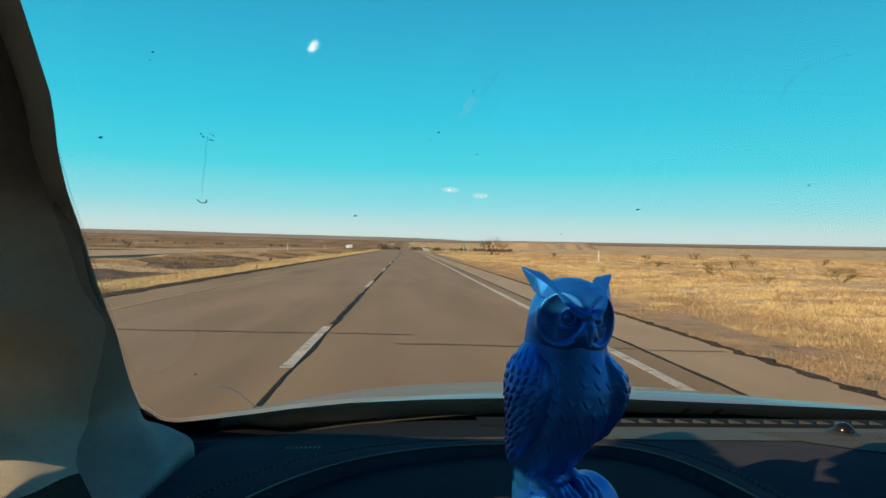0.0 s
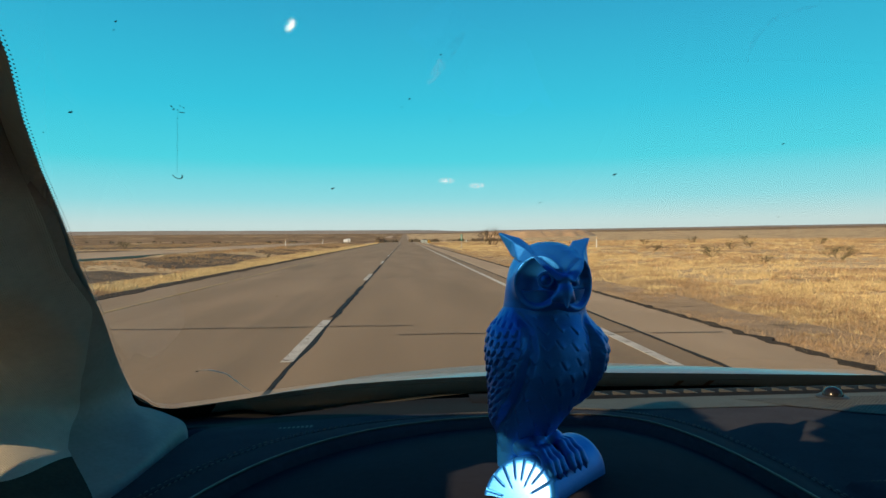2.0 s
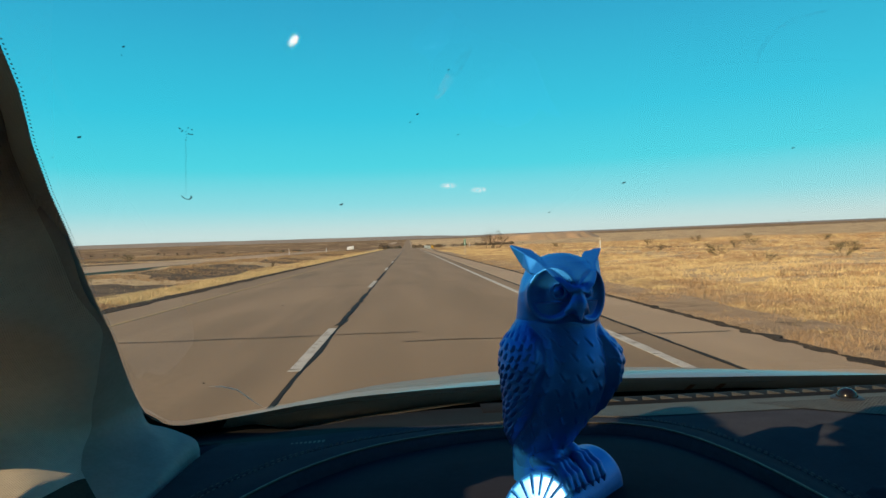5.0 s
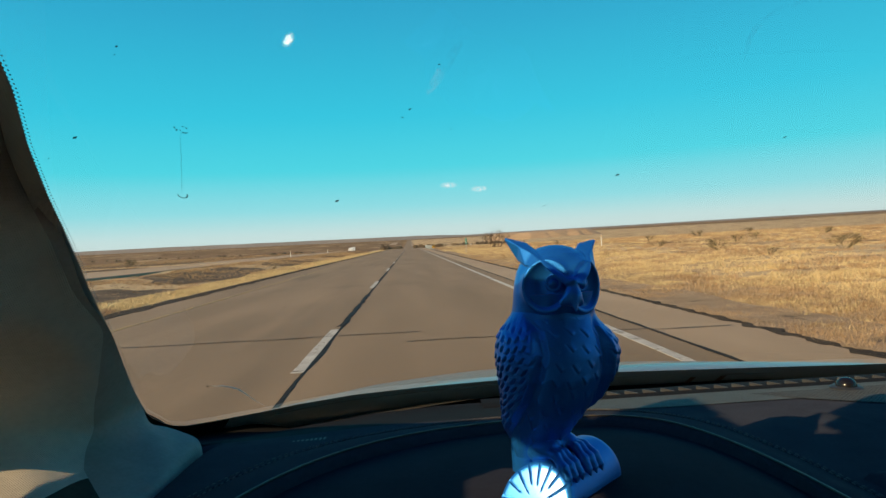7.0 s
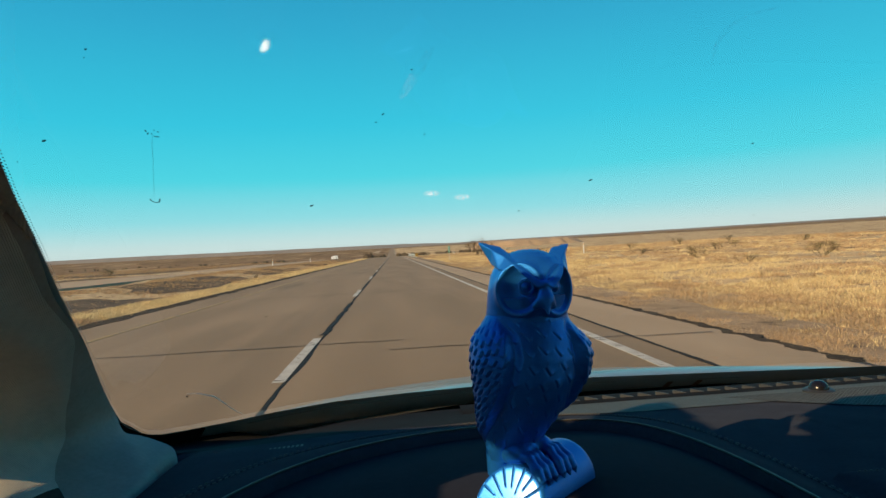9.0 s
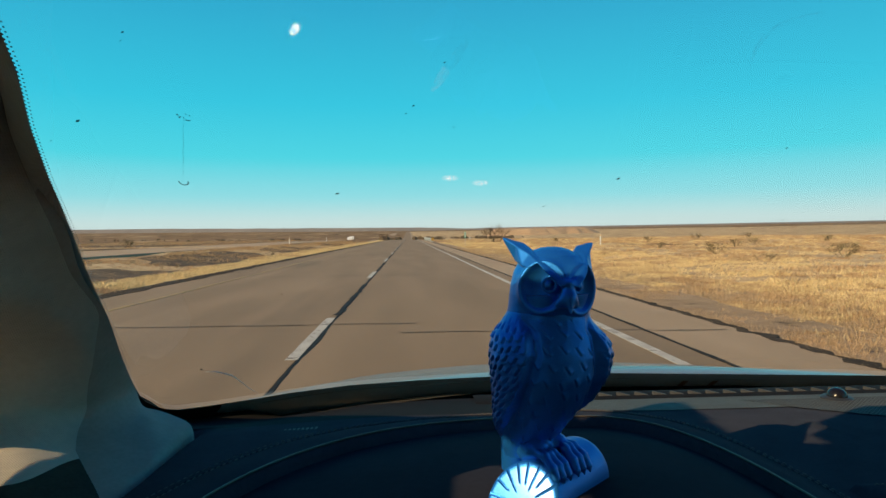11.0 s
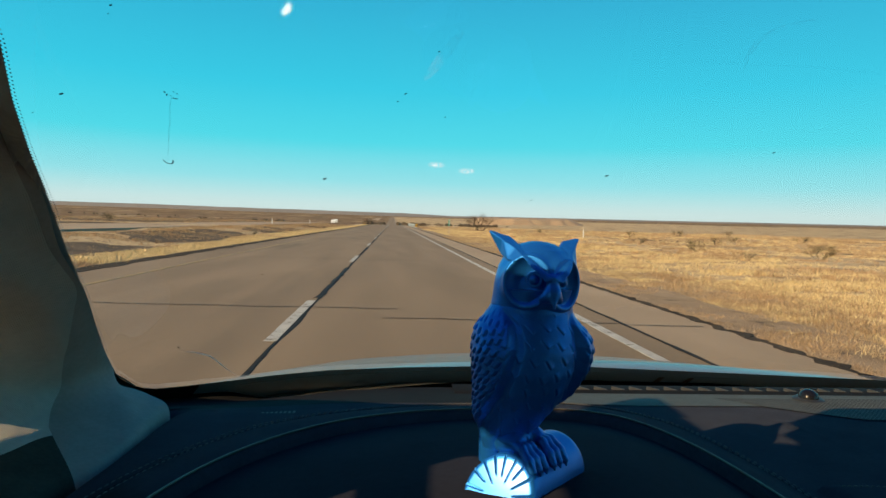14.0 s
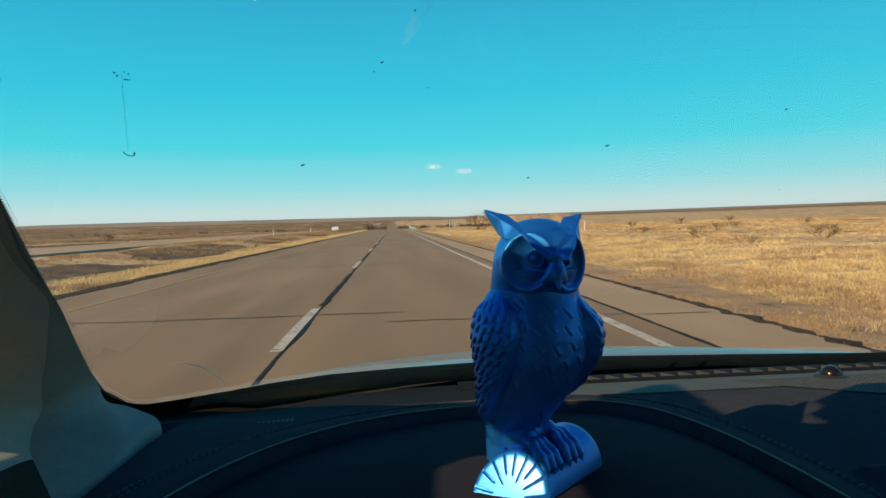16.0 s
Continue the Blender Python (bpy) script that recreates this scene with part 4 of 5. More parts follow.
# first path paints the owl's faint reflection, second is a wiped smear
for path, wide in (([(0.027, 1.298), (0.037, 1.309), (0.047, 1.320)], 0.0032), ([(0.240, 1.313), (0.235, 1.321), (0.236, 1.329), (0.248, 1.335), (0.264, 1.338)], 0.0022)):
    pts = spline([(x, 0, z) for x, z in path], 8)
    rows = []
    for k, p in enumerate(pts):
        w = wide * math.sin(math.pi * (k + 0.5) / len(pts)) ** 0.6
        rows.append([screen(p.x - w, p.z + 0.3 * w, 0.003), screen(p.x + w, p.z - 0.3 * w, 0.003)])
    o = thing("glass_streak", Shape().grid(rows), streak_mat, "faint streak on the windscreen, wiped smear and painted owl reflection", "smear", group="smears on the glass", smooth=0)
    o.visible_shadow = False
sticker = Shape()
for j in range(2):
    c = [screen(0.462 + 0.05 * j, 0.962, 0.006), screen(0.472 + 0.05 * j, 0.962, 0.006), screen(0.472 + 0.05 * j, 0.934 + 0.012 * j, 0.006), screen(0.462 + 0.05 * j, 0.934 + 0.012 * j, 0.006)]
    sticker.add(c, [(0, 1, 2, 3)])
part("label", sticker, M_FOOT, pane, "small pale marks on the printed rim", smooth=0)

# ---- dashboard ----
RIM_X, RIM_Y, RIM_D = 0.16, 0.40, 0.37
RIM_SIDE = ((0.34, 2.3), (0.16, 3.0))                  # half width and squareness, left and right


def rim_e(x, y):
    w, n = RIM_SIDE[x > RIM_X]
    return (abs((x - RIM_X) / w) ** n + max(0.0, (y - RIM_Y) / RIM_D) ** n) ** (1 / n)


def rim_at(a, e=1.0):
    """Point of the instrument rim's outline; a from 0 (right) to pi (left)."""
    c, s = math.cos(a), math.sin(a)
    w, n = RIM_SIDE[c > 0]
    r = e / (abs(c) ** n + abs(s) ** n) ** (1 / n)
    return RIM_X + w * r * c, RIM_Y + RIM_D * r * s


def dash_z(x, y):
    base = 0.986 - 0.020 * smooth(0.70, 1.02, y) - 0.01 * smooth(1.0, 1.1, y) + 0.002 * smooth(-0.12, -0.27, x) * (1 - smooth(0.68, 0.84, y)) - 0.016 * smooth(0.0, -0.28, x) * smooth(0.78, 0.92, y)
    base -= 0.016 * smooth(0.40, 0.52, x) * smooth(0.62, 0.50, y)
    base -= 0.30 * smooth(0.50, 0.36, y) ** 2
    base -= 0.08 * smooth(0.0, -0.05, x + 0.222 + 0.05 * max(0.0, 0.70 - y)) * (1 - smooth(0.80, 0.88, y))
    d = (rim_e(x, y) - 1) * (0.30 if x < RIM_X else 0.24)
    if d < 0:
        return base + 0.014 - 0.055 * smooth(-0.004, -0.03, d)
    far = float(np.interp(x, (-0.20, -0.076, 0.037, 0.12, 0.30, 1.20), (0.915, 0.945, 0.966, 0.970, 0.974, 0.955)))
    drop = smooth(-0.24, -0.12, x) * 0.33 * max(0.0, y - far)        # drops towards the glass, shaped to fit the camera's view of the band
    return base + 0.014 * math.exp(-((d / 0.045) ** 2)) - drop


dash = empty("dashboard", "dark leather-covered dashboard under the windscreen", "dashboard", "structure")
rows = []
ny, nx = 150, 300
for i in range(ny):
    row = []
    for j in range(nx):
        x = -0.46 + 1.66 * j / (nx - 1)
        y = 0.37 + (min(1.12, screen_y(x, 0.955) - 0.015) - 0.37) * i / (ny - 1)
        row.append((x, y, dash_z(x, y)))
    rows.append(row)
part("top_pad", Shape().grid(rows), M_PAD, dash)


def shroud_z(x, y):
    e = min(rim_e(x, y), 1.1)
    return 0.987 + 0.034 * (1 - e * e) - 0.25 * smooth(0.44, 0.34, y) ** 2


s = Shape()
rows = []
for i in range(26):
    e = 0.02 + 1.0 * i / 25
    rows.append([(x, max(y, 0.36), shroud_z(x, max(y, 0.36))) for x, y in (rim_at(math.pi * j / 60, e) for j in range(61))])
s.grid(rows)
rows = []
for i in range(16):
    y = 0.35 + 0.0502 * i / 15
    rows.append([(x, y, shroud_z(x, y)) for x in (-0.187 + 0.51 * j / 40 for j in range(41))])
s.grid(rows)
part("instrument_shroud", s, M_SHROUD, dash, "smooth dark hood over the instruments")
pts = []
for j in range(70):
    x, y = rim_at(0.02 + (math.pi - 0.04) * j / 69, 0.985)
    pts.append((x, y, dash_z(x, y) + 0.0012))
part("piping", Shape().tube(pts, 0.0010, 6), M_PIPING, dash, "thin bronze piping round the instrument hood")
def stitch_e(a):
    c = math.cos(a)
    return 1.185 + (0.050 * c if c > 0 else 0.085 * c)


for gap in (0.0, 0.034):
    s = Shape()
    n = 170
    for j in range(n):
        a0, a1 = (0.10 + (math.pi - 0.2) * (j + q) / n for q in (0.15, 0.75))
        p, q = (Vector((x, y, dash_z(x, y) + 0.0014)) for x, y in (rim_at(a0, stitch_e(a0) + gap), rim_at(a1, stitch_e(a1) + gap)))
        s.tube([p, (p + q) / 2 + Vector((0, 0, 0.0004)), q], [0.0004, 0.0007, 0.0004], 4)
    tagged(part("stitching", s, M_THREAD, dash, "row of pale stitches in the leather"), kind="stuff")
s = Shape()
pts = [rim_at(q, stitch_e(q) + 0.017) for q in (0.10 + (math.pi - 0.2) * j / 80 for j in range(81))]
s.tube([(x, y, dash_z(x, y) + 0.0002) for x, y in pts], 0.0003, 4)
part("seam", s, M_RUBBER, dash, "folded seam in the leather")

rows = []
for i in range(9):
    y = 0.865 + 0.14 * i / 8
    rows.append([(x, y - 0.02 * (x - CAR_X) ** 2, dash_z(x, y - 0.02 * (x - CAR_X) ** 2) + 0.0012 * smooth(0, 1, i)) for x in (-0.34 + 0.515 * j / 40 for j in range(41))])
# black strip laid on the pad to paint the unlit gap below the glass
part("edge_strip", Shape().grid(rows), M_RUBBER, dash, "black strip added for the dark gap between dashboard and glass")

# demister outlet with its teeth, speaker grille, light sensor
vent = part("demister_vent", Shape().grid([[(x, y0 - 0.02 * (x - CAR_X) ** 2, dash_z(x, 0.95) + dz) for x in (0.10 + 0.86 * j / 60 for j in range(61))] for y0, dz in ((0.925, 0.002), (0.93, 0.004), (0.975, 0.0035), (0.985, 0.001))]), M_RUBBER, dash, "long black demister slot")
rows = []
for i in range(15):
    y = 0.852 + 0.15 * i / 14
    rows.append([(x, y - 0.02 * (x - CAR_X) ** 2, dash_z(x, y - 0.02 * (x - CAR_X) ** 2) + 0.0010 + 0.0012 * smooth(0, 2, i)) for x in (0.17 + 0.97 * j / 60 for j in range(61))])
# its front edge draws the line between sunlit and shaded leather
part("upper_panel", Shape().grid(rows[:9]), M_SUNLIT_PAD, dash, "lighter grey strip below the windscreen, painted for sunlit leather")
# rear rows made dark in place of the printed band on the glass
part("rear_strip", Shape().grid(rows[8:]), M_VENT, dash, "dark strip behind the demister slot, standing in for the printed band")
tooth = Shape()
tooth.loft([[(-0.008, 0, 0), (0.011, 0, 0), (0.011, 0.004, 0), (-0.008, 0.004, 0)], [(-0.008, 0.002, 0.0042), (-0.005, 0.002, 0.0042), (-0.005, 0.004, 0.0042), (-0.008, 0.004, 0.0042)]])
tooth_mesh = tooth.mesh("tooth", M_TOOTH, 20)
for j in range(27):
    x = 0.26 + 0.026 * j
    o = new("tooth", tooth_mesh)
    o.parent, o.location = vent, (x, 0.948 - 0.02 * (x - CAR_X) ** 2, dash_z(x, 0.95) + 0.004)
slot = Shape()
for j in range(8):
    x0 = -0.135 + 0.0050 * j
    slot.box(x0, x0 + 0.0025, 0.83, 0.85, 0, 0.002, Matrix.Translation((0, -0.03 + 0.12 * x0, dash_z(x0, 0.82) + 0.001)))
part("side_slots", slot, M_VENT, dash, "small ribbed outlet")

grille_mat = bpy.data.materials.new("perforated_grille")
grille_mat.use_nodes = True
n_, k_ = grille_mat.node_tree.nodes, grille_mat.node_tree.links
b_ = n_["Principled BSDF"]
b_.inputs["Roughness"].default_value = 0.7
b_.inputs["Specular IOR Level"].default_value = 0.06
co_, vo_, mr_, mx_ = n_.new("ShaderNodeTexCoord"), n_.new("ShaderNodeTexVoronoi"), n_.new("ShaderNodeMapRange"), n_.new("ShaderNodeMix")
vo_.voronoi_dimensions, vo_.inputs["Scale"].default_value, vo_.inputs["Randomness"].default_value = "2D", 175.0, 0.0
k_.new(co_.outputs["Object"], vo_.inputs["Vector"])
k_.new(vo_.outputs["Distance"], mr_.inputs[0])
mr_.inputs[1].default_value, mr_.inputs[2].default_value = 0.30, 0.38
mx_.data_type = "RGBA"
mx_.inputs[6].default_value, mx_.inputs[7].default_value = (0.0012, 0.0012, 0.0012, 1), (0.105, 0.110, 0.105, 1)
k_.new(mr_.outputs[0], mx_.inputs["Factor"])
k_.new(mx_.outputs[2], b_.inputs["Base Color"])
rows = []
for i in range(13):
    f = i / 12
    y = 0.775 + 0.125 * f
    x0 = 0.585 - 0.13 * f ** 0.8
    rows.append([(x0 + (0.98 - x0) * j / 24, y, dash_z(x0 + (0.98 - x0) * j / 24, y) + 0.0013 + 0.0012 * smooth(0.846, 0.866, y)) for j in range(25)])
part("speaker_grille", Shape().grid(rows), grille_mat, dash, "finely perforated speaker grille")
dome = part("sensor_base", Shape().loft([[(0.589 + r * math.cos(a), 0.893 + r * math.sin(a), dash_z(0.589, 0.893) + h) for a in (6.283 * j / 24 for j in range(24))] for r, h in ((0.020, 0.0), (0.020, 0.004), (0.017, 0.006))]), M_VENT, dash, "round base of the light sensor")
part("sensor_dome", Shape().ball(pose(0.589, 0.893, dash_z(0.589, 0.893) + 0.005) @ Matrix.Diagonal((0.013, 0.013, 0.0125, 1)), 24, 14), M_SENSOR, dome, "glossy black sensor dome")

# raised stitched cover over the middle of the dashboard
rows = []
for i in range(25):
    y = 0.40 + 0.18 * i / 24
    rows.append([(x, y, dash_z(x, y) - 0.002 + 0.009 * smooth(0.0, 0.012, x - 0.374 + 0.25 * max(0, y - 0.56)) * smooth(0.0, 0.010, 0.580 - y)) for x in (0.374 + 0.27 * j / 40 for j in range(41))])
pad = part("stitched_cover", Shape().grid(rows), M_PAD, dash, "raised leather cover with a stitched edge")
s = Shape()
for j in range(44):
    x = 0.392 + 0.0052 * j
    s.tube([(x, 0.565, dash_z(x, 0.565) + 0.0078), (x + 0.0016, 0.565, dash_z(x, 0.565) + 0.0084), (x + 0.0032, 0.565, dash_z(x, 0.565) + 0.0078)], [0.0003, 0.0006, 0.0003], 4)
tagged(part("stitching", s, M_THREAD, pad, "row of pale stitches along the edge"), kind="stuff")

# unseen reflector, tilted to throw a bright sun spot into the windscreen
glint = Shape()
turn = (Vector((-0.42, -0.39, 0.82)).to_track_quat("Z", "Y").to_matrix().to_4x4())
glint.ball(Matrix.Translation((-0.0405, 0.4868, 1.0108)) @ turn @ Matrix.Diagonal((0.0090, 0.0066, 0.0010, 1)), 24, 10)
glint.box(-0.005, 0.005, -0.004, 0.004, -0.014, 0.0, Matrix.Translation((-0.0405, 0.4868, 1.0098)))
part("metal_badge", glint, M_CHROME, dash, "small polished disc, added out of view to mirror a bright spot in the glass")

# ---- the cabin round and behind the camera: unseen, its walls and gaps shape the sun ----
cabin = empty("cabin", "closed car cabin with pale headliner behind the windscreen", "car cabin", "structure")
XL, XR, YB = -0.44, 1.18, -1.7
ROOF = [(XL, YB), (XR, YB), (XR, 0.26), (-0.222, 0.26), (-0.222, 0.19), (XL, 0.19)]   # cut back beside the pillar so that sun reaches the owl's head
part("headliner", Shape().loft([[(x, y, z) for x, y in ROOF] for z in (1.425, 1.46)]), M_LINER, cabin)
part("header_rail", Shape().box(-0.150, XR, 0.26, 0.33, 1.40, 1.47), M_LINER, cabin)
# added out of view to keep sun off the dashboard beyond the owl
part("roof_flange", Shape().box(XL, -0.312, 0.19, 0.312, 1.425, 1.431), M_LINER, cabin)
# closed up to the roof to darken the owl's front
part("rear_panel", Shape().box(XL, XR, YB - 0.03, YB, 0.25, 1.46), M_SHELL, cabin)
part("floor_pan", Shape().box(XL, XR, YB, 1.0, 0.22, 0.25), M_SHELL, cabin)
part("bulkhead", Shape().box(XL, XR, 1.0, 1.03, 0.25, 0.90), M_SHELL, cabin)
# driver's side: door below, unseen sun blockers above, gaps left where sun should pass
part("door_panel", Shape().box(XL - 0.03, XL, YB, 0.95, 0.25, 1.00), M_SHELL, cabin)
part("window_post", Shape().box(XL - 0.03, XL, -0.55, -0.42, 1.00, 1.46), M_SHELL, cabin)
part("side_trim", Shape().box(XL - 0.03, XL, -0.08, 0.04, 1.00, 1.46), M_SHELL, cabin)
part("side_trim", Shape().box(XL - 0.03, XL, 0.04, 0.23, 1.00, 1.255), M_SHELL, cabin)
part("side_trim", Shape().box(XL - 0.006, XL, 0.04, 0.23, 1.298, 1.335), M_SHELL, cabin)


def blocker_panel(y0, y1, z0, za, zb):
    """Unseen sun blocker on the driver's side whose top runs from za down to zb."""
    ring = [(y0, z0), (y1, z0), (y1, zb), (y0, za)]
    part("side_trim", Shape().loft([[(x, y, z) for y, z in ring] for x in (XL - 0.006, XL)]), M_SHELL, cabin)


def rail_z(y):
    """Top of the blockers, tuned along the slope of the outer pillar."""
    return 1.430 - 0.71 * (y - 0.33)


blocker_panel(0.23, 0.33, 1.00, 1.425, 1.425)
part("roof_rail", Shape().box(XL - 0.03, XL, 0.23, 0.33, 1.465, 1.52), M_SHELL, cabin)
blocker_panel(0.33, 0.586, 1.092, rail_z(0.33), rail_z(0.586))
blocker_panel(0.586, 0.665, 1.00, rail_z(0.586), rail_z(0.665))
blocker_panel(0.665, 0.93, 1.00, rail_z(0.665), rail_z(0.93))
part("roof_rail", Shape().box(XL - 0.03, XL, YB, -0.08, 1.405, 1.46), M_SHELL, cabin)
# its lower edge stops the sun just above the log
part("roof_rail", Shape().box(XL - 0.006, XL, 0.04, 0.23, 1.405, 1.46), M_SHELL, cabin)
# passenger side, with its windows
part("door_panel", Shape().box(XR, XR + 0.03, YB, 0.95, 0.25, 1.00), M_SHELL, cabin)
part("window_post", Shape().box(XR, XR + 0.03, -0.50, -0.38, 1.00, 1.46), M_SHELL, cabin)
part("roof_rail", Shape().box(XR, XR + 0.03, YB, 0.42, 1.40, 1.46), M_SHELL, cabin)
# padded door cap that runs up to the pillar's foot
cap = [(-0.42, 0.30, 0.955), (-0.40, 0.40, 0.958), (-0.375, 0.48, 0.955), (-0.350, 0.54, 0.945), (-0.335, 0.58, 0.935), (-0.32, 0.62, 0.92)]
part("door_cap", Shape().tube(cap, [0.034, 0.036, 0.036, 0.035, 0.032, 0.020], 24), M_PILLAR, cabin, "woven padded cap along the driver's door", smooth=60)


# ---- the owl ----
def skin_over(field, lo, step):
    """Faces over the zero level of a field of distances: one vertex in each cell that the surface crosses."""
    inside = field < 0
    count = np.zeros(tuple(n - 1 for n in field.shape), np.int8)
    corners = [(i, j, k) for i in (0, 1) for j in (0, 1) for k in (0, 1)]
    nx, ny, nz = count.shape
    for i, j, k in corners:
        count += inside[i:nx + i, j:ny + j, k:nz + k]
    cells = np.argwhere((count > 0) & (count < 8))
    total, hits = np.zeros((len(cells), 3)), np.zeros(len(cells))
    for a in corners:
        for ax in range(3):
            if a[ax]:
                continue
            b = list(a)
            b[ax] = 1
            pa, pb = cells + a, cells + b
            va, vb = field[tuple(pa.T)], field[tuple(pb.T)]
            cut = (va < 0) != (vb < 0)
            f = np.where(cut, va / np.where(cut, va - vb, 1), 0)[:, None]
            total += np.where(cut[:, None], pa + (pb - pa) * f, 0)
            hits += cut
    verts = total / hits[:, None] * step + np.array(lo)
    index = -np.ones(count.shape, np.int64)
    index[tuple(cells.T)] = np.arange(len(cells))
    quads = []
    for ax in range(3):
        u, w = (ax + 1) % 3, (ax + 2) % 3
        first = [slice(None)] * 3
        second = [slice(None)] * 3
        first[ax], second[ax] = slice(None, -1), slice(1, None)
        edge = np.argwhere(inside[tuple(first)] != inside[tuple(second)])
        edge = edge[(edge[:, u] > 0) & (edge[:, w] > 0) & (edge[:, u] < count.shape[u]) & (edge[:, w] < count.shape[w])]
        out = inside[tuple(edge.T)]
        ring = []
        for du, dw in ((-1, -1), (0, -1), (0, 0), (-1, 0)):
            c = edge.copy()
            c[:, u] += du
            c[:, w] += dw
            ring.append(index[tuple(c.T)])
        q = np.stack(ring, 1)
        q[~out] = q[~out][:, ::-1]
        quads.append(q)
    quads = np.concatenate(quads)
    return verts, [tuple(q) for q in quads.tolist() if min(q) >= 0]


def melt(a, b, k):
    """Union of two fields with a fillet of about k."""
    h = np.clip(0.5 + 0.5 * (b - a) / k, 0, 1)
    return b + (a - b) * h - k * h * (1 - h)


def carve(a, b, k):
    """Field a less field b, with an edge rounded by about k."""
    return -melt(-a, b, k)


def rod(P, a, b, ra, rb):
    """Field of a tapering rod from a to b."""
    a, b = np.array(a), np.array(b)
    ab = b - a
    t = np.clip(((P - a) @ ab) / (ab @ ab), 0, 1)
    return np.linalg.norm(P - a - t[..., None] * ab, axis=-1) - (ra + (rb - ra) * t)


def egg(P, centre, radii, turn=None):
    """Field of an ellipsoid; the rows of turn are its axes."""
    q = P - np.array(centre)
    if turn is not None:
        q = q @ turn.T
    k = np.linalg.norm(q / radii, axis=-1)
    return (k - 1) * min(radii)


def hull(P, points, soft):
    """Field of the convex solid over a few points, its edges rounded."""
    pts = [np.array(p) for p in points]
    mid = sum(pts) / len(pts)
    far = None
    n = len(pts)
    for i in range(n):
        for j in range(i + 1, n):
            for k in range(j + 1, n):
                nr = np.cross(pts[j] - pts[i], pts[k] - pts[i])
                if np.linalg.norm(nr) < 1e-12:
                    continue
                nr = nr / np.linalg.norm(nr)
                if nr @ (mid - pts[i]) > 0:
                    nr = -nr
                if max(nr @ (p - pts[i]) for p in pts) > 1e-9:
                    continue
                d = (P - pts[i]) @ nr
                far = d if far is None else -melt(-far, -d, soft)
    return far


def lattice(lo, hi, step):
    ax = [np.arange(a, b, step) for a, b in zip(lo, hi)]
    return np.stack(np.meshgrid(*ax, indexing="ij"), -1)


# half widths and middles of trunk and head: z, middle x, middle y, half width, half depth
OWL_SKIN = np.array([(0.024, -0.015, 0.010, 0.017, 0.013), (0.034, -0.0145, 0.008, 0.022, 0.017), (0.045, -0.0130, 0.005, 0.0255, 0.022), (0.058, -0.0100, 0.002, 0.0295, 0.0265), (0.072, -0.0062, -0.001, 0.0335, 0.0300),
                     (0.088, -0.0022, -0.002, 0.0375, 0.0325), (0.104, -0.0010, -0.0015, 0.0395, 0.0332), (0.116, -0.0012, 0.000, 0.0380, 0.0318), (0.126, -0.0018, 0.001, 0.0345, 0.0292), (0.133, -0.0022, 0.002, 0.0322, 0.0275),
                     (0.141, -0.0018, 0.001, 0.0312, 0.0278), (0.150, -0.0010, 0.000, 0.0312, 0.0286), (0.158, 0.0000, 0.000, 0.0310, 0.0290), (0.166, 0.0006, 0.000, 0.0296, 0.0285), (0.173, 0.0010, 0.001, 0.0262, 0.0262),
                     (0.179, 0.0010, 0.002, 0.0208, 0.0215), (0.1830, 0.0010, 0.003, 0.0142, 0.0150), (0.1852, 0.0010, 0.003, 0.0072, 0.0080), (0.1860, 0.0010, 0.003, 0.0010, 0.0010)])


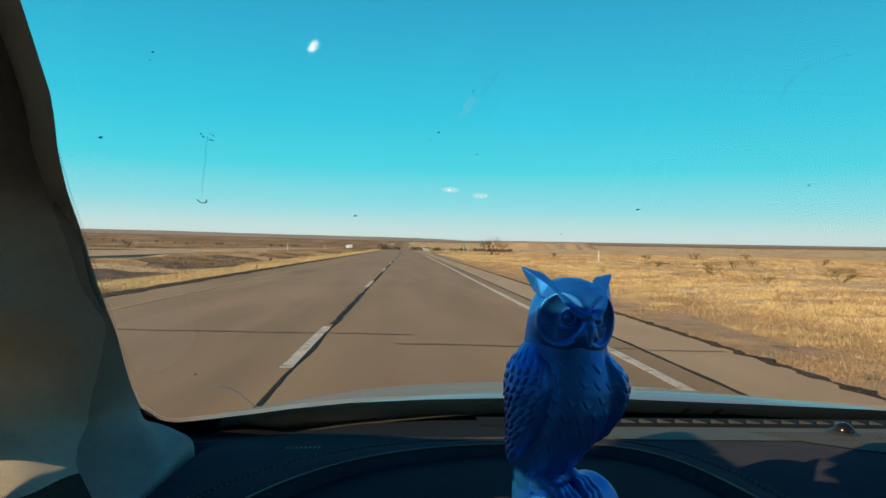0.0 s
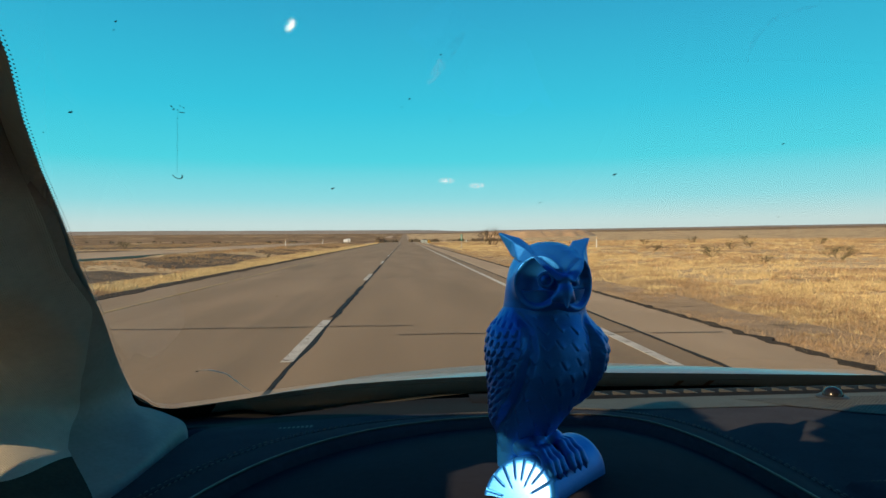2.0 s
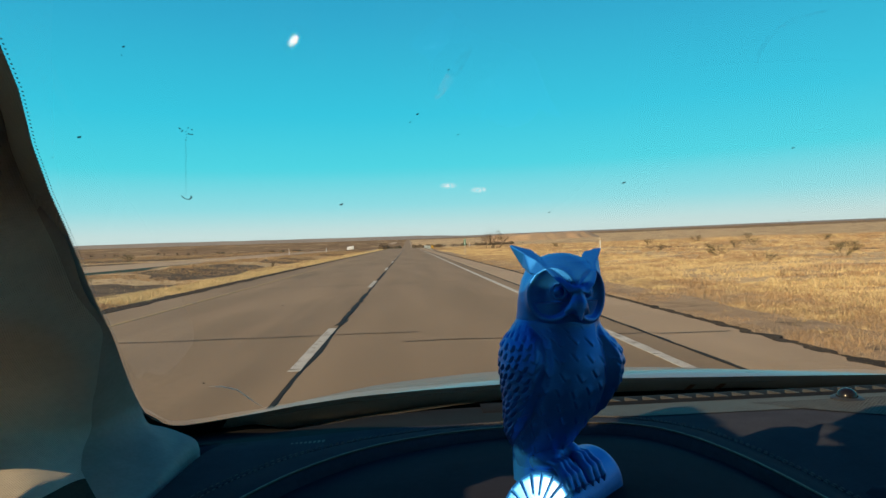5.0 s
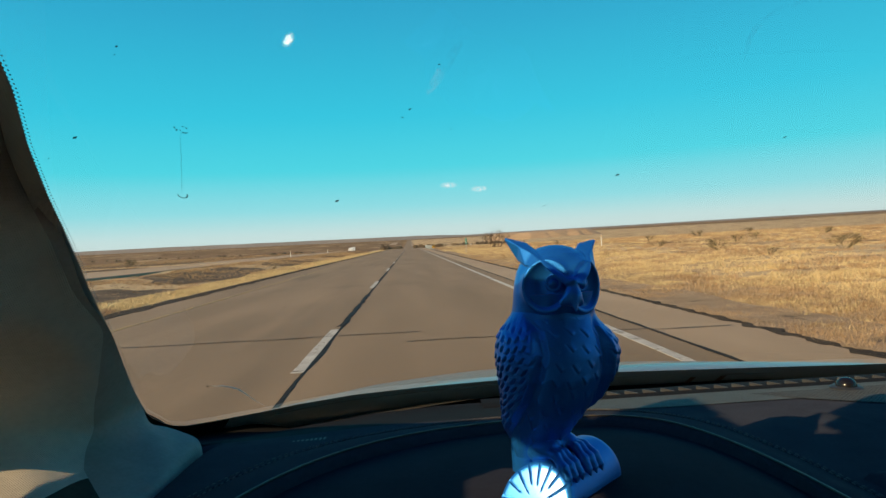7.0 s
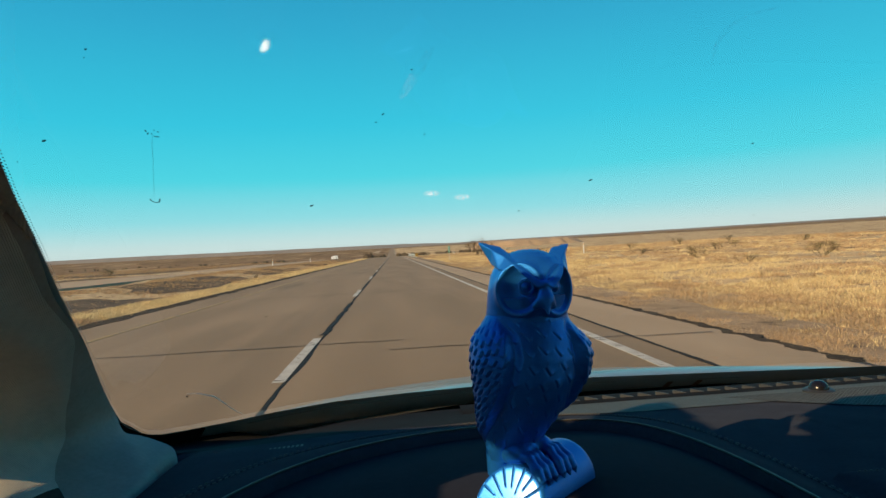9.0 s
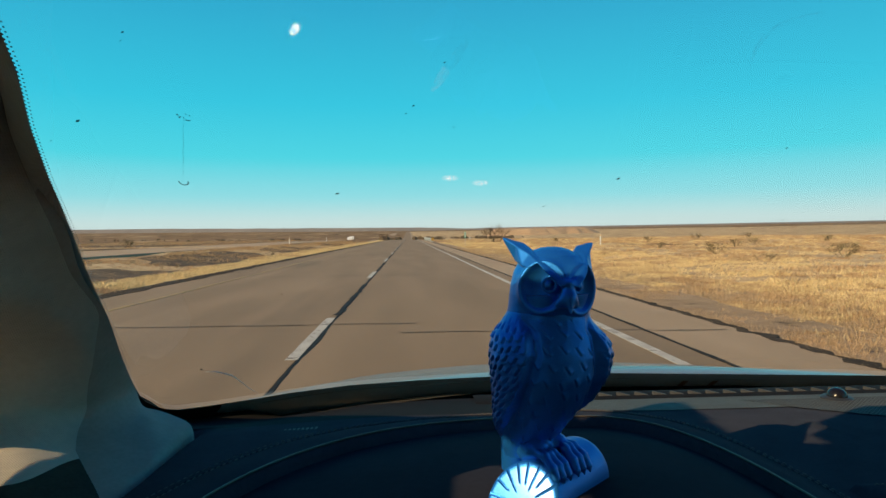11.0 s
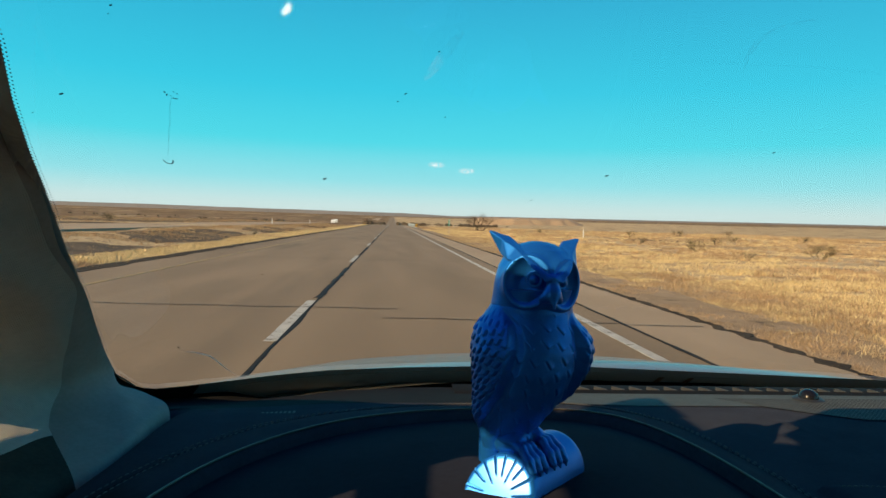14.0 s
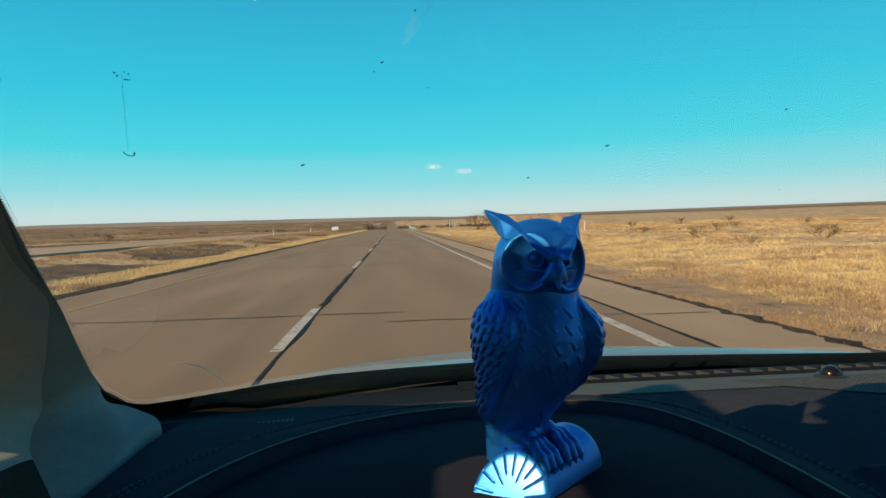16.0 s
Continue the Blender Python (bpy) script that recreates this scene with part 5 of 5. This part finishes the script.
def owl_head():
    """Head with its two dished faces, brow blades, eyes and beak."""
    step, lo = 0.00060, (-0.046, -0.052, 0.116)
    P = lattice(lo, (0.046, 0.038, 0.202), step)
    z = P[..., 2]
    mx, my, rx, ry = (np.interp(z, OWL_SKIN[:, 0], OWL_SKIN[:, k]) for k in range(1, 5))
    k = np.hypot((P[..., 0] - mx) / rx, (P[..., 1] - my) / ry)
    d = np.maximum((k - 1) * np.minimum(rx, ry), z - 0.1855)
    d = np.maximum(d, egg(P, (0.0008, 0.002, 0.128), (0.060, 0.060, 0.0580))) + 0.005 * np.clip((0.137 - z) / 0.012, 0, 1)
    # the face leans a little and looks slightly aside
    tilt = np.array((Matrix.Rotation(radians(-3.7), 3, "Y") @ Matrix.Rotation(radians(-7), 3, "Z")))
    Q = (P - np.array((0, 0, 0.155))) @ tilt.T + np.array((0, 0, 0.155))
    sides = []
    for sg in (-1, 1):
        yaw = sg * radians(33)
        nrm = np.array((math.sin(yaw), -math.cos(yaw), 0.03))
        nrm /= np.linalg.norm(nrm)
        across = np.array((math.cos(yaw), math.sin(yaw), 0.0))
        roll = sg * 0.14
        up = np.cross(across, nrm) * -1
        up = up * np.sign(up[2])
        a2, u2 = across * math.cos(roll) + up * math.sin(roll), up * math.cos(roll) - across * math.sin(roll)
        axes = np.stack([a2, u2, nrm])
        rim = nrm * 0.0282 + np.array((0.0, 0.0, 0.1545))
        sides.append((sg, nrm, axes, rim))
        lens = np.maximum(egg(Q, rim - nrm * 0.006, (0.0198, 0.0211, 0.0150), axes), (Q - rim) @ nrm)
        d = melt(d, lens, 0.0030)
    # brow blades in stations from the beak to the tip: crest, rim over the face, edge on the crown, root inside the head
    blade = [((0.0010, -0.0380, 0.1605), (0.0075, -0.0385, 0.1565), (0.0005, -0.0330, 0.1610), (0.0020, -0.0200, 0.1520)),
             ((0.0102, -0.0325, 0.1669), (0.0130, -0.0345, 0.1632), (0.0078, -0.0290, 0.1668), (0.0060, -0.0150, 0.1580)),
             ((0.0163, -0.0245, 0.1727), (0.0190, -0.0280, 0.1690), (0.0130, -0.0205, 0.1735), (0.0100, -0.0080, 0.1630)),
             ((0.0225, -0.0120, 0.1793), (0.0280, -0.0110, 0.1700), (0.0150, 0.0000, 0.1815), (0.0160, 0.0040, 0.1650)),
             ((0.0300, 0.0000, 0.1848), (0.0297, 0.0030, 0.1738), (0.0215, 0.0080, 0.1878), (0.0235, 0.0100, 0.1760)),
             ((0.0378, 0.0120, 0.1908), (0.0368, 0.0130, 0.1885), (0.0352, 0.0135, 0.1908), (0.0360, 0.0150, 0.1890))]
    for sg in (-1, 1):
        for k, (a, b) in enumerate(zip(blade, blade[1:])):
            pts = np.array(a + b) * (sg, 1, 1)
            box = tuple(slice(max(int((p - o - 0.008) / step), 0), int((q - o + 0.008) / step)) for p, q, o in zip(pts.min(0), pts.max(0), lo))
            d[box] = melt(d[box], hull(Q[box], pts, 0.0007), 0.0009)
        d = carve(d, rod(Q, (sg * 0.0180, -0.0040, 0.1870), (sg * 0.0275, 0.0075, 0.1945), 0.0030, 0.0062), 0.0010)   # hollow on the inner side
    for sg, nrm, axes, rim in sides:
        dish = egg(Q, rim + nrm * 0.0100, (0.0194, 0.0208, 0.0178), axes)
        line = np.array((sg * 0.0115, 0.0105, 0.0125))
        line /= np.linalg.norm(line)
        over = np.cross(nrm, line)
        over = over * np.sign(over[2])
        brim = (Q - np.array((sg * 0.0130, -0.0345, 0.1630))) @ over
        d = carve(d, np.maximum(dish, brim), 0.0009)
    # bridge, hooked beak and the soft lips beside it
    d = melt(d, rod(Q, (0, -0.0360, 0.1590), (0, -0.0365, 0.1475), 0.0030, 0.0058), 0.0040)
    for sg in (-1, 1):
        d = melt(d, rod(Q, (sg * 0.002, -0.0375, 0.1500), (sg * 0.0065, -0.0345, 0.1445), 0.0036, 0.0026), 0.0040)
    d = melt(d, rod(Q, (0, -0.0385, 0.1480), (0, -0.0430, 0.1395), 0.0040, 0.0010), 0.0020)
    for sg in (-1, 1):
        eye = np.array((sg * 0.0108, -0.0262, 0.1575))
        aim = np.array((sg * 0.42, -0.90, 0.05))
        aim /= np.linalg.norm(aim)
        along = (Q - eye) @ aim
        away = np.sqrt(np.maximum(((Q - eye) ** 2).sum(-1) - along ** 2, 0))
        ring = np.hypot(away - 0.0050, np.clip(along, 0, 0.0004) * 0 + along + 0.0002) - 0.0012
        stem = np.maximum(away - 0.0058, np.abs(along + 0.0045) - 0.0045)
        ball = egg(Q, eye - aim * 0.0006, (0.0040, 0.0040, 0.0040))
        d = melt(d, np.minimum(np.minimum(ring, stem), ball), 0.0007)
    return skin_over(d, lo, step)


def owl_feet():
    """Leg feathers and two feet whose knuckled toes bend over the log."""
    step, lo = 0.00075, (-0.036, -0.046, 0.006)
    P = lattice(lo, (0.036, 0.020, 0.056), step)
    d = egg(P, (0, 0.004, 0.040), (0.021, 0.013, 0.015))
    for sg in (-1, 1):
        d = melt(d, egg(P, (sg * 0.0115, -0.004, 0.0405), (0.0095, 0.0105, 0.0085)), 0.004)
        for k in (-1, 0, 1):
            x0, x1, x2, x3 = (sg * 0.0125 + k * w for w in (0.0030, 0.0052, 0.0068, 0.0074))
            run = [(x0, -0.008, 0.0405, 0.0042), (x1, -0.0165, 0.0400, 0.0036), (x2, -0.0225, 0.0350, 0.0032), (x2, -0.0240, 0.0330, 0.0042), (x3, -0.0285, 0.0265, 0.0034)]
            toe = None
            for (ax, ay, az, ra), (bx, by, bz, rb) in zip(run, run[1:]):
                seg = rod(P, (ax, ay, az), (bx, by, bz), ra, rb)
                toe = seg if toe is None else melt(toe, seg, 0.0012)
            toe = melt(toe, rod(P, (x3, -0.0285, 0.0265), (x3, -0.0308, 0.0222), 0.0026, 0.0010), 0.0006)
            d = melt(d, toe, 0.0010)
    return skin_over(d, lo, step)


def owl():
    s = Shape()

    def put(m, shape):
        s.add([m @ Vector(p) for p in shape.v], shape.f)

    skin = OWL_SKIN
    NA = 440
    lev = np.linspace(0.024, 0.150, 270)
    cols = [np.interp(lev, skin[:, 0], skin[:, k]) for k in range(1, 5)]
    ker = np.exp(-np.linspace(-2, 2, 19) ** 2)
    cols = [np.convolve(np.pad(c, 9, mode="edge"), ker / ker.sum(), "valid") for c in cols]
    mx, my, rx, ry = (c[:, None] for c in cols)
    ang = np.linspace(-math.pi, math.pi, NA, endpoint=False)[None, :]
    z = lev[:, None] + 0 * ang
    th = ang + 0 * z
    a = np.abs(th)
    side = np.sign(th)

    def sm(lo, hi, v):
        t = np.clip((v - lo) / (hi - lo), 0, 1)
        return t * t * (3 - 2 * t)

    # folded wings stand proud of the flanks
    edge = np.interp(z, [0.030, 0.042, 0.055, 0.070, 0.088, 0.108, 0.124, 0.134, 0.140], [2.3, 1.75, 1.30, 0.98, 0.80, 0.68, 0.72, 0.95, 1.25])
    wing = sm(-0.02, 0.12, a - edge) * sm(2.95, 2.5, a) * sm(0.138 - 0.006 * (side > 0), 0.118 - 0.008 * (side > 0), z) * sm(0.034, 0.052, z)
    push = wing * (0.0058 + 0.0034 * np.exp(-((z - 0.100) / 0.03) ** 2)) * (0.75 + 0.25 * np.sin(np.clip((a - edge) * 1.6, 0, math.pi)))
    push = push - 0.0016 * sm(0.16, 0.0, np.abs(a - edge + 0.03)) * sm(0.135, 0.125, z) * sm(0.046, 0.060, z) - 0.0014 * sm(0.134, 0.142, z)
    arc = th * (rx + ry) / 2

    def ticks(du, dz, slant, half, wide, high, deep, mirror, seed):
        """Slanting feather edges in offset rows: a raised lip with a groove under it."""
        out = 0 * z
        r = np.floor(z / dz)
        for row in (-1, 0, 1):
            rr = r + row
            shift = 0.5 * np.mod(rr, 2)
            c = np.floor(arc / du - shift)
            for col in (-1, 0, 1, 2):
                cc = c + col
                ju = np.sin(cc * 12.9 + rr * 78.2 + seed) * 0.16
                jz = np.sin(cc * 39.3 + rr * 11.1 + seed * 2) * 0.16
                pu, pz = arc - (cc + shift + ju) * du, z - (rr + 0.5 + jz) * dz
                sl = slant * side if mirror else slant
                along, across = pu * np.sin(sl) - pz * np.cos(sl), pu * np.cos(sl) + pz * np.sin(sl)
                across = across * (side if mirror else 1)
                run = sm(half, half * 0.55, np.abs(along))
                lip = np.exp(-np.clip(-across, 0, 1) ** 2 / (wide * 0.45) ** 2 - np.clip(across, 0, 1) ** 2 / (wide * 2.6) ** 2)
                out = out + run * (high * lip * (0.6 + 0.4 * along / half) - deep * np.exp(-((across + wide * 1.35) / (wide * 0.8)) ** 2))
        return out

    push = push + wing * ticks(0.0062, 0.0072, 0.50, 0.0034, 0.0010, 0.0012, 0.0012, True, 1.0)
    breast = sm(0.10, -0.06, a - edge) * sm(0.134, 0.128, z) * sm(0.030, 0.040, z) * sm(2.2, 1.7, a)
    push = push + breast * ticks(0.0112, 0.0116, 0.55, 0.0044, 0.0009, 0.0011, 0.0004, False, 2.0)
    nx, ny = np.sin(th) / rx, -np.cos(th) / ry
    ln = np.hypot(nx, ny)
    lx, ly = rx * np.sin(th) + push * nx / ln, my - ry * np.cos(th) + push * ny / ln
    turn = np.radians(12 + 16 * sm(0.070, 0.030, z) - 8 * sm(0.115, 0.140, z))
    wx, wy = lx * np.cos(turn) - ly * np.sin(turn) + mx, lx * np.sin(turn) + ly * np.cos(turn)
    nz = len(lev)
    quads = [(i * NA + j, i * NA + (j + 1) % NA, (i + 1) * NA + (j + 1) % NA, (i + 1) * NA + j) for i in range(nz - 1) for j in range(NA)]
    quads += [tuple(range((nz - 1) * NA, nz * NA)), tuple(reversed(range(NA)))]
    s.add(list(zip(wx.ravel().tolist(), wy.ravel().tolist(), z.ravel().tolist())), quads)
    s.add(*(lambda v, f: (v.tolist(), f))(*owl_head()))

    # tail down behind the log
    b = Shape()
    b.loft([[(x * w, 0.014 + y * 0.010 + off, zz) for x, y in ((math.cos(q), math.sin(q)) for q in (2 * math.pi * j / 20 for j in range(20)))] for zz, w, off in ((0.006, 0.0140, 0.012), (0.030, 0.0155, 0.010), (0.046, 0.018, 0.007), (0.062, 0.019, 0.001), (0.078, 0.014, -0.004))])
    put(pose(-0.0155, 0, 0, 0, 0, 16), b)
    ft = Shape()
    ft.add(*(lambda v, f: (v.tolist(), f))(*owl_feet()))
    put(pose(-0.009, -0.002, -0.0055, 0, 0, 40) @ Matrix.Diagonal((1, 1, 0.95, 1)), ft)

    # half log underneath, its sawn end scored with rays
    lg = Shape()
    R, H = 0.0268, 0.0275
    arch = [(R * math.cos(q), H * math.sin(q)) for q in (math.pi * j / 36 for j in range(37))]
    lay, skew = 0.50, 0.155
    rings = []
    for x, k in ((-0.0448, 0.985), (-0.0440, 1.0), (-0.038, 1.0), (0.040, 1.0), (0.0440, 0.99), (0.0455, 0.955)):
        rings.append([(x + (lay * q + skew * p if x < 0 else 0.0), -p * k, q * k if q > 0.001 else -0.004) for p, q in arch])
    lg.loft(rings)
    rays = [0.12, 0.52, 0.86, 1.20, 1.52, 1.86, 2.16, 2.52, 2.94]
    NQ, NR = 320, 26
    q = np.linspace(0, math.pi, NQ)[None, :]
    r = np.linspace(0.02, 0.985, NR)[:, None]
    dip = 0 * q * r
    for k, q0 in enumerate(rays):
        inner = 0.46 + 0.10 * math.sin(k * 2.3)
        dip = np.maximum(dip, np.exp(-((q - q0) * r * R / (0.00075 * (0.4 + 0.6 * r))) ** 4) * np.clip((r - inner) / 0.08, 0, 1))
    dip = dip * 0.0022
    ex, ez = R * r * np.cos(q), 0.0004 + H * r * np.sin(q)
    ey = -0.0449 - 0.0010 * np.clip((0.985 - r) / 0.05, 0, 1) + dip + lay * ez - skew * ex
    lg.grid([[(ey[i, j], ex[i, j], ez[i, j]) for j in range(NQ)] for i in range(NR)])
    put(pose(0, 0, 0, 0, 0, 48), lg)
    return s


figure = thing("owl_figurine", owl(), M_OWL, "glossy blue printed owl figurine standing on the dashboard", "figurine", smooth=50)
figure.matrix_basis = pose(0.1155, 0.528, 1.0165) @ Matrix.Scale(0.955, 4)
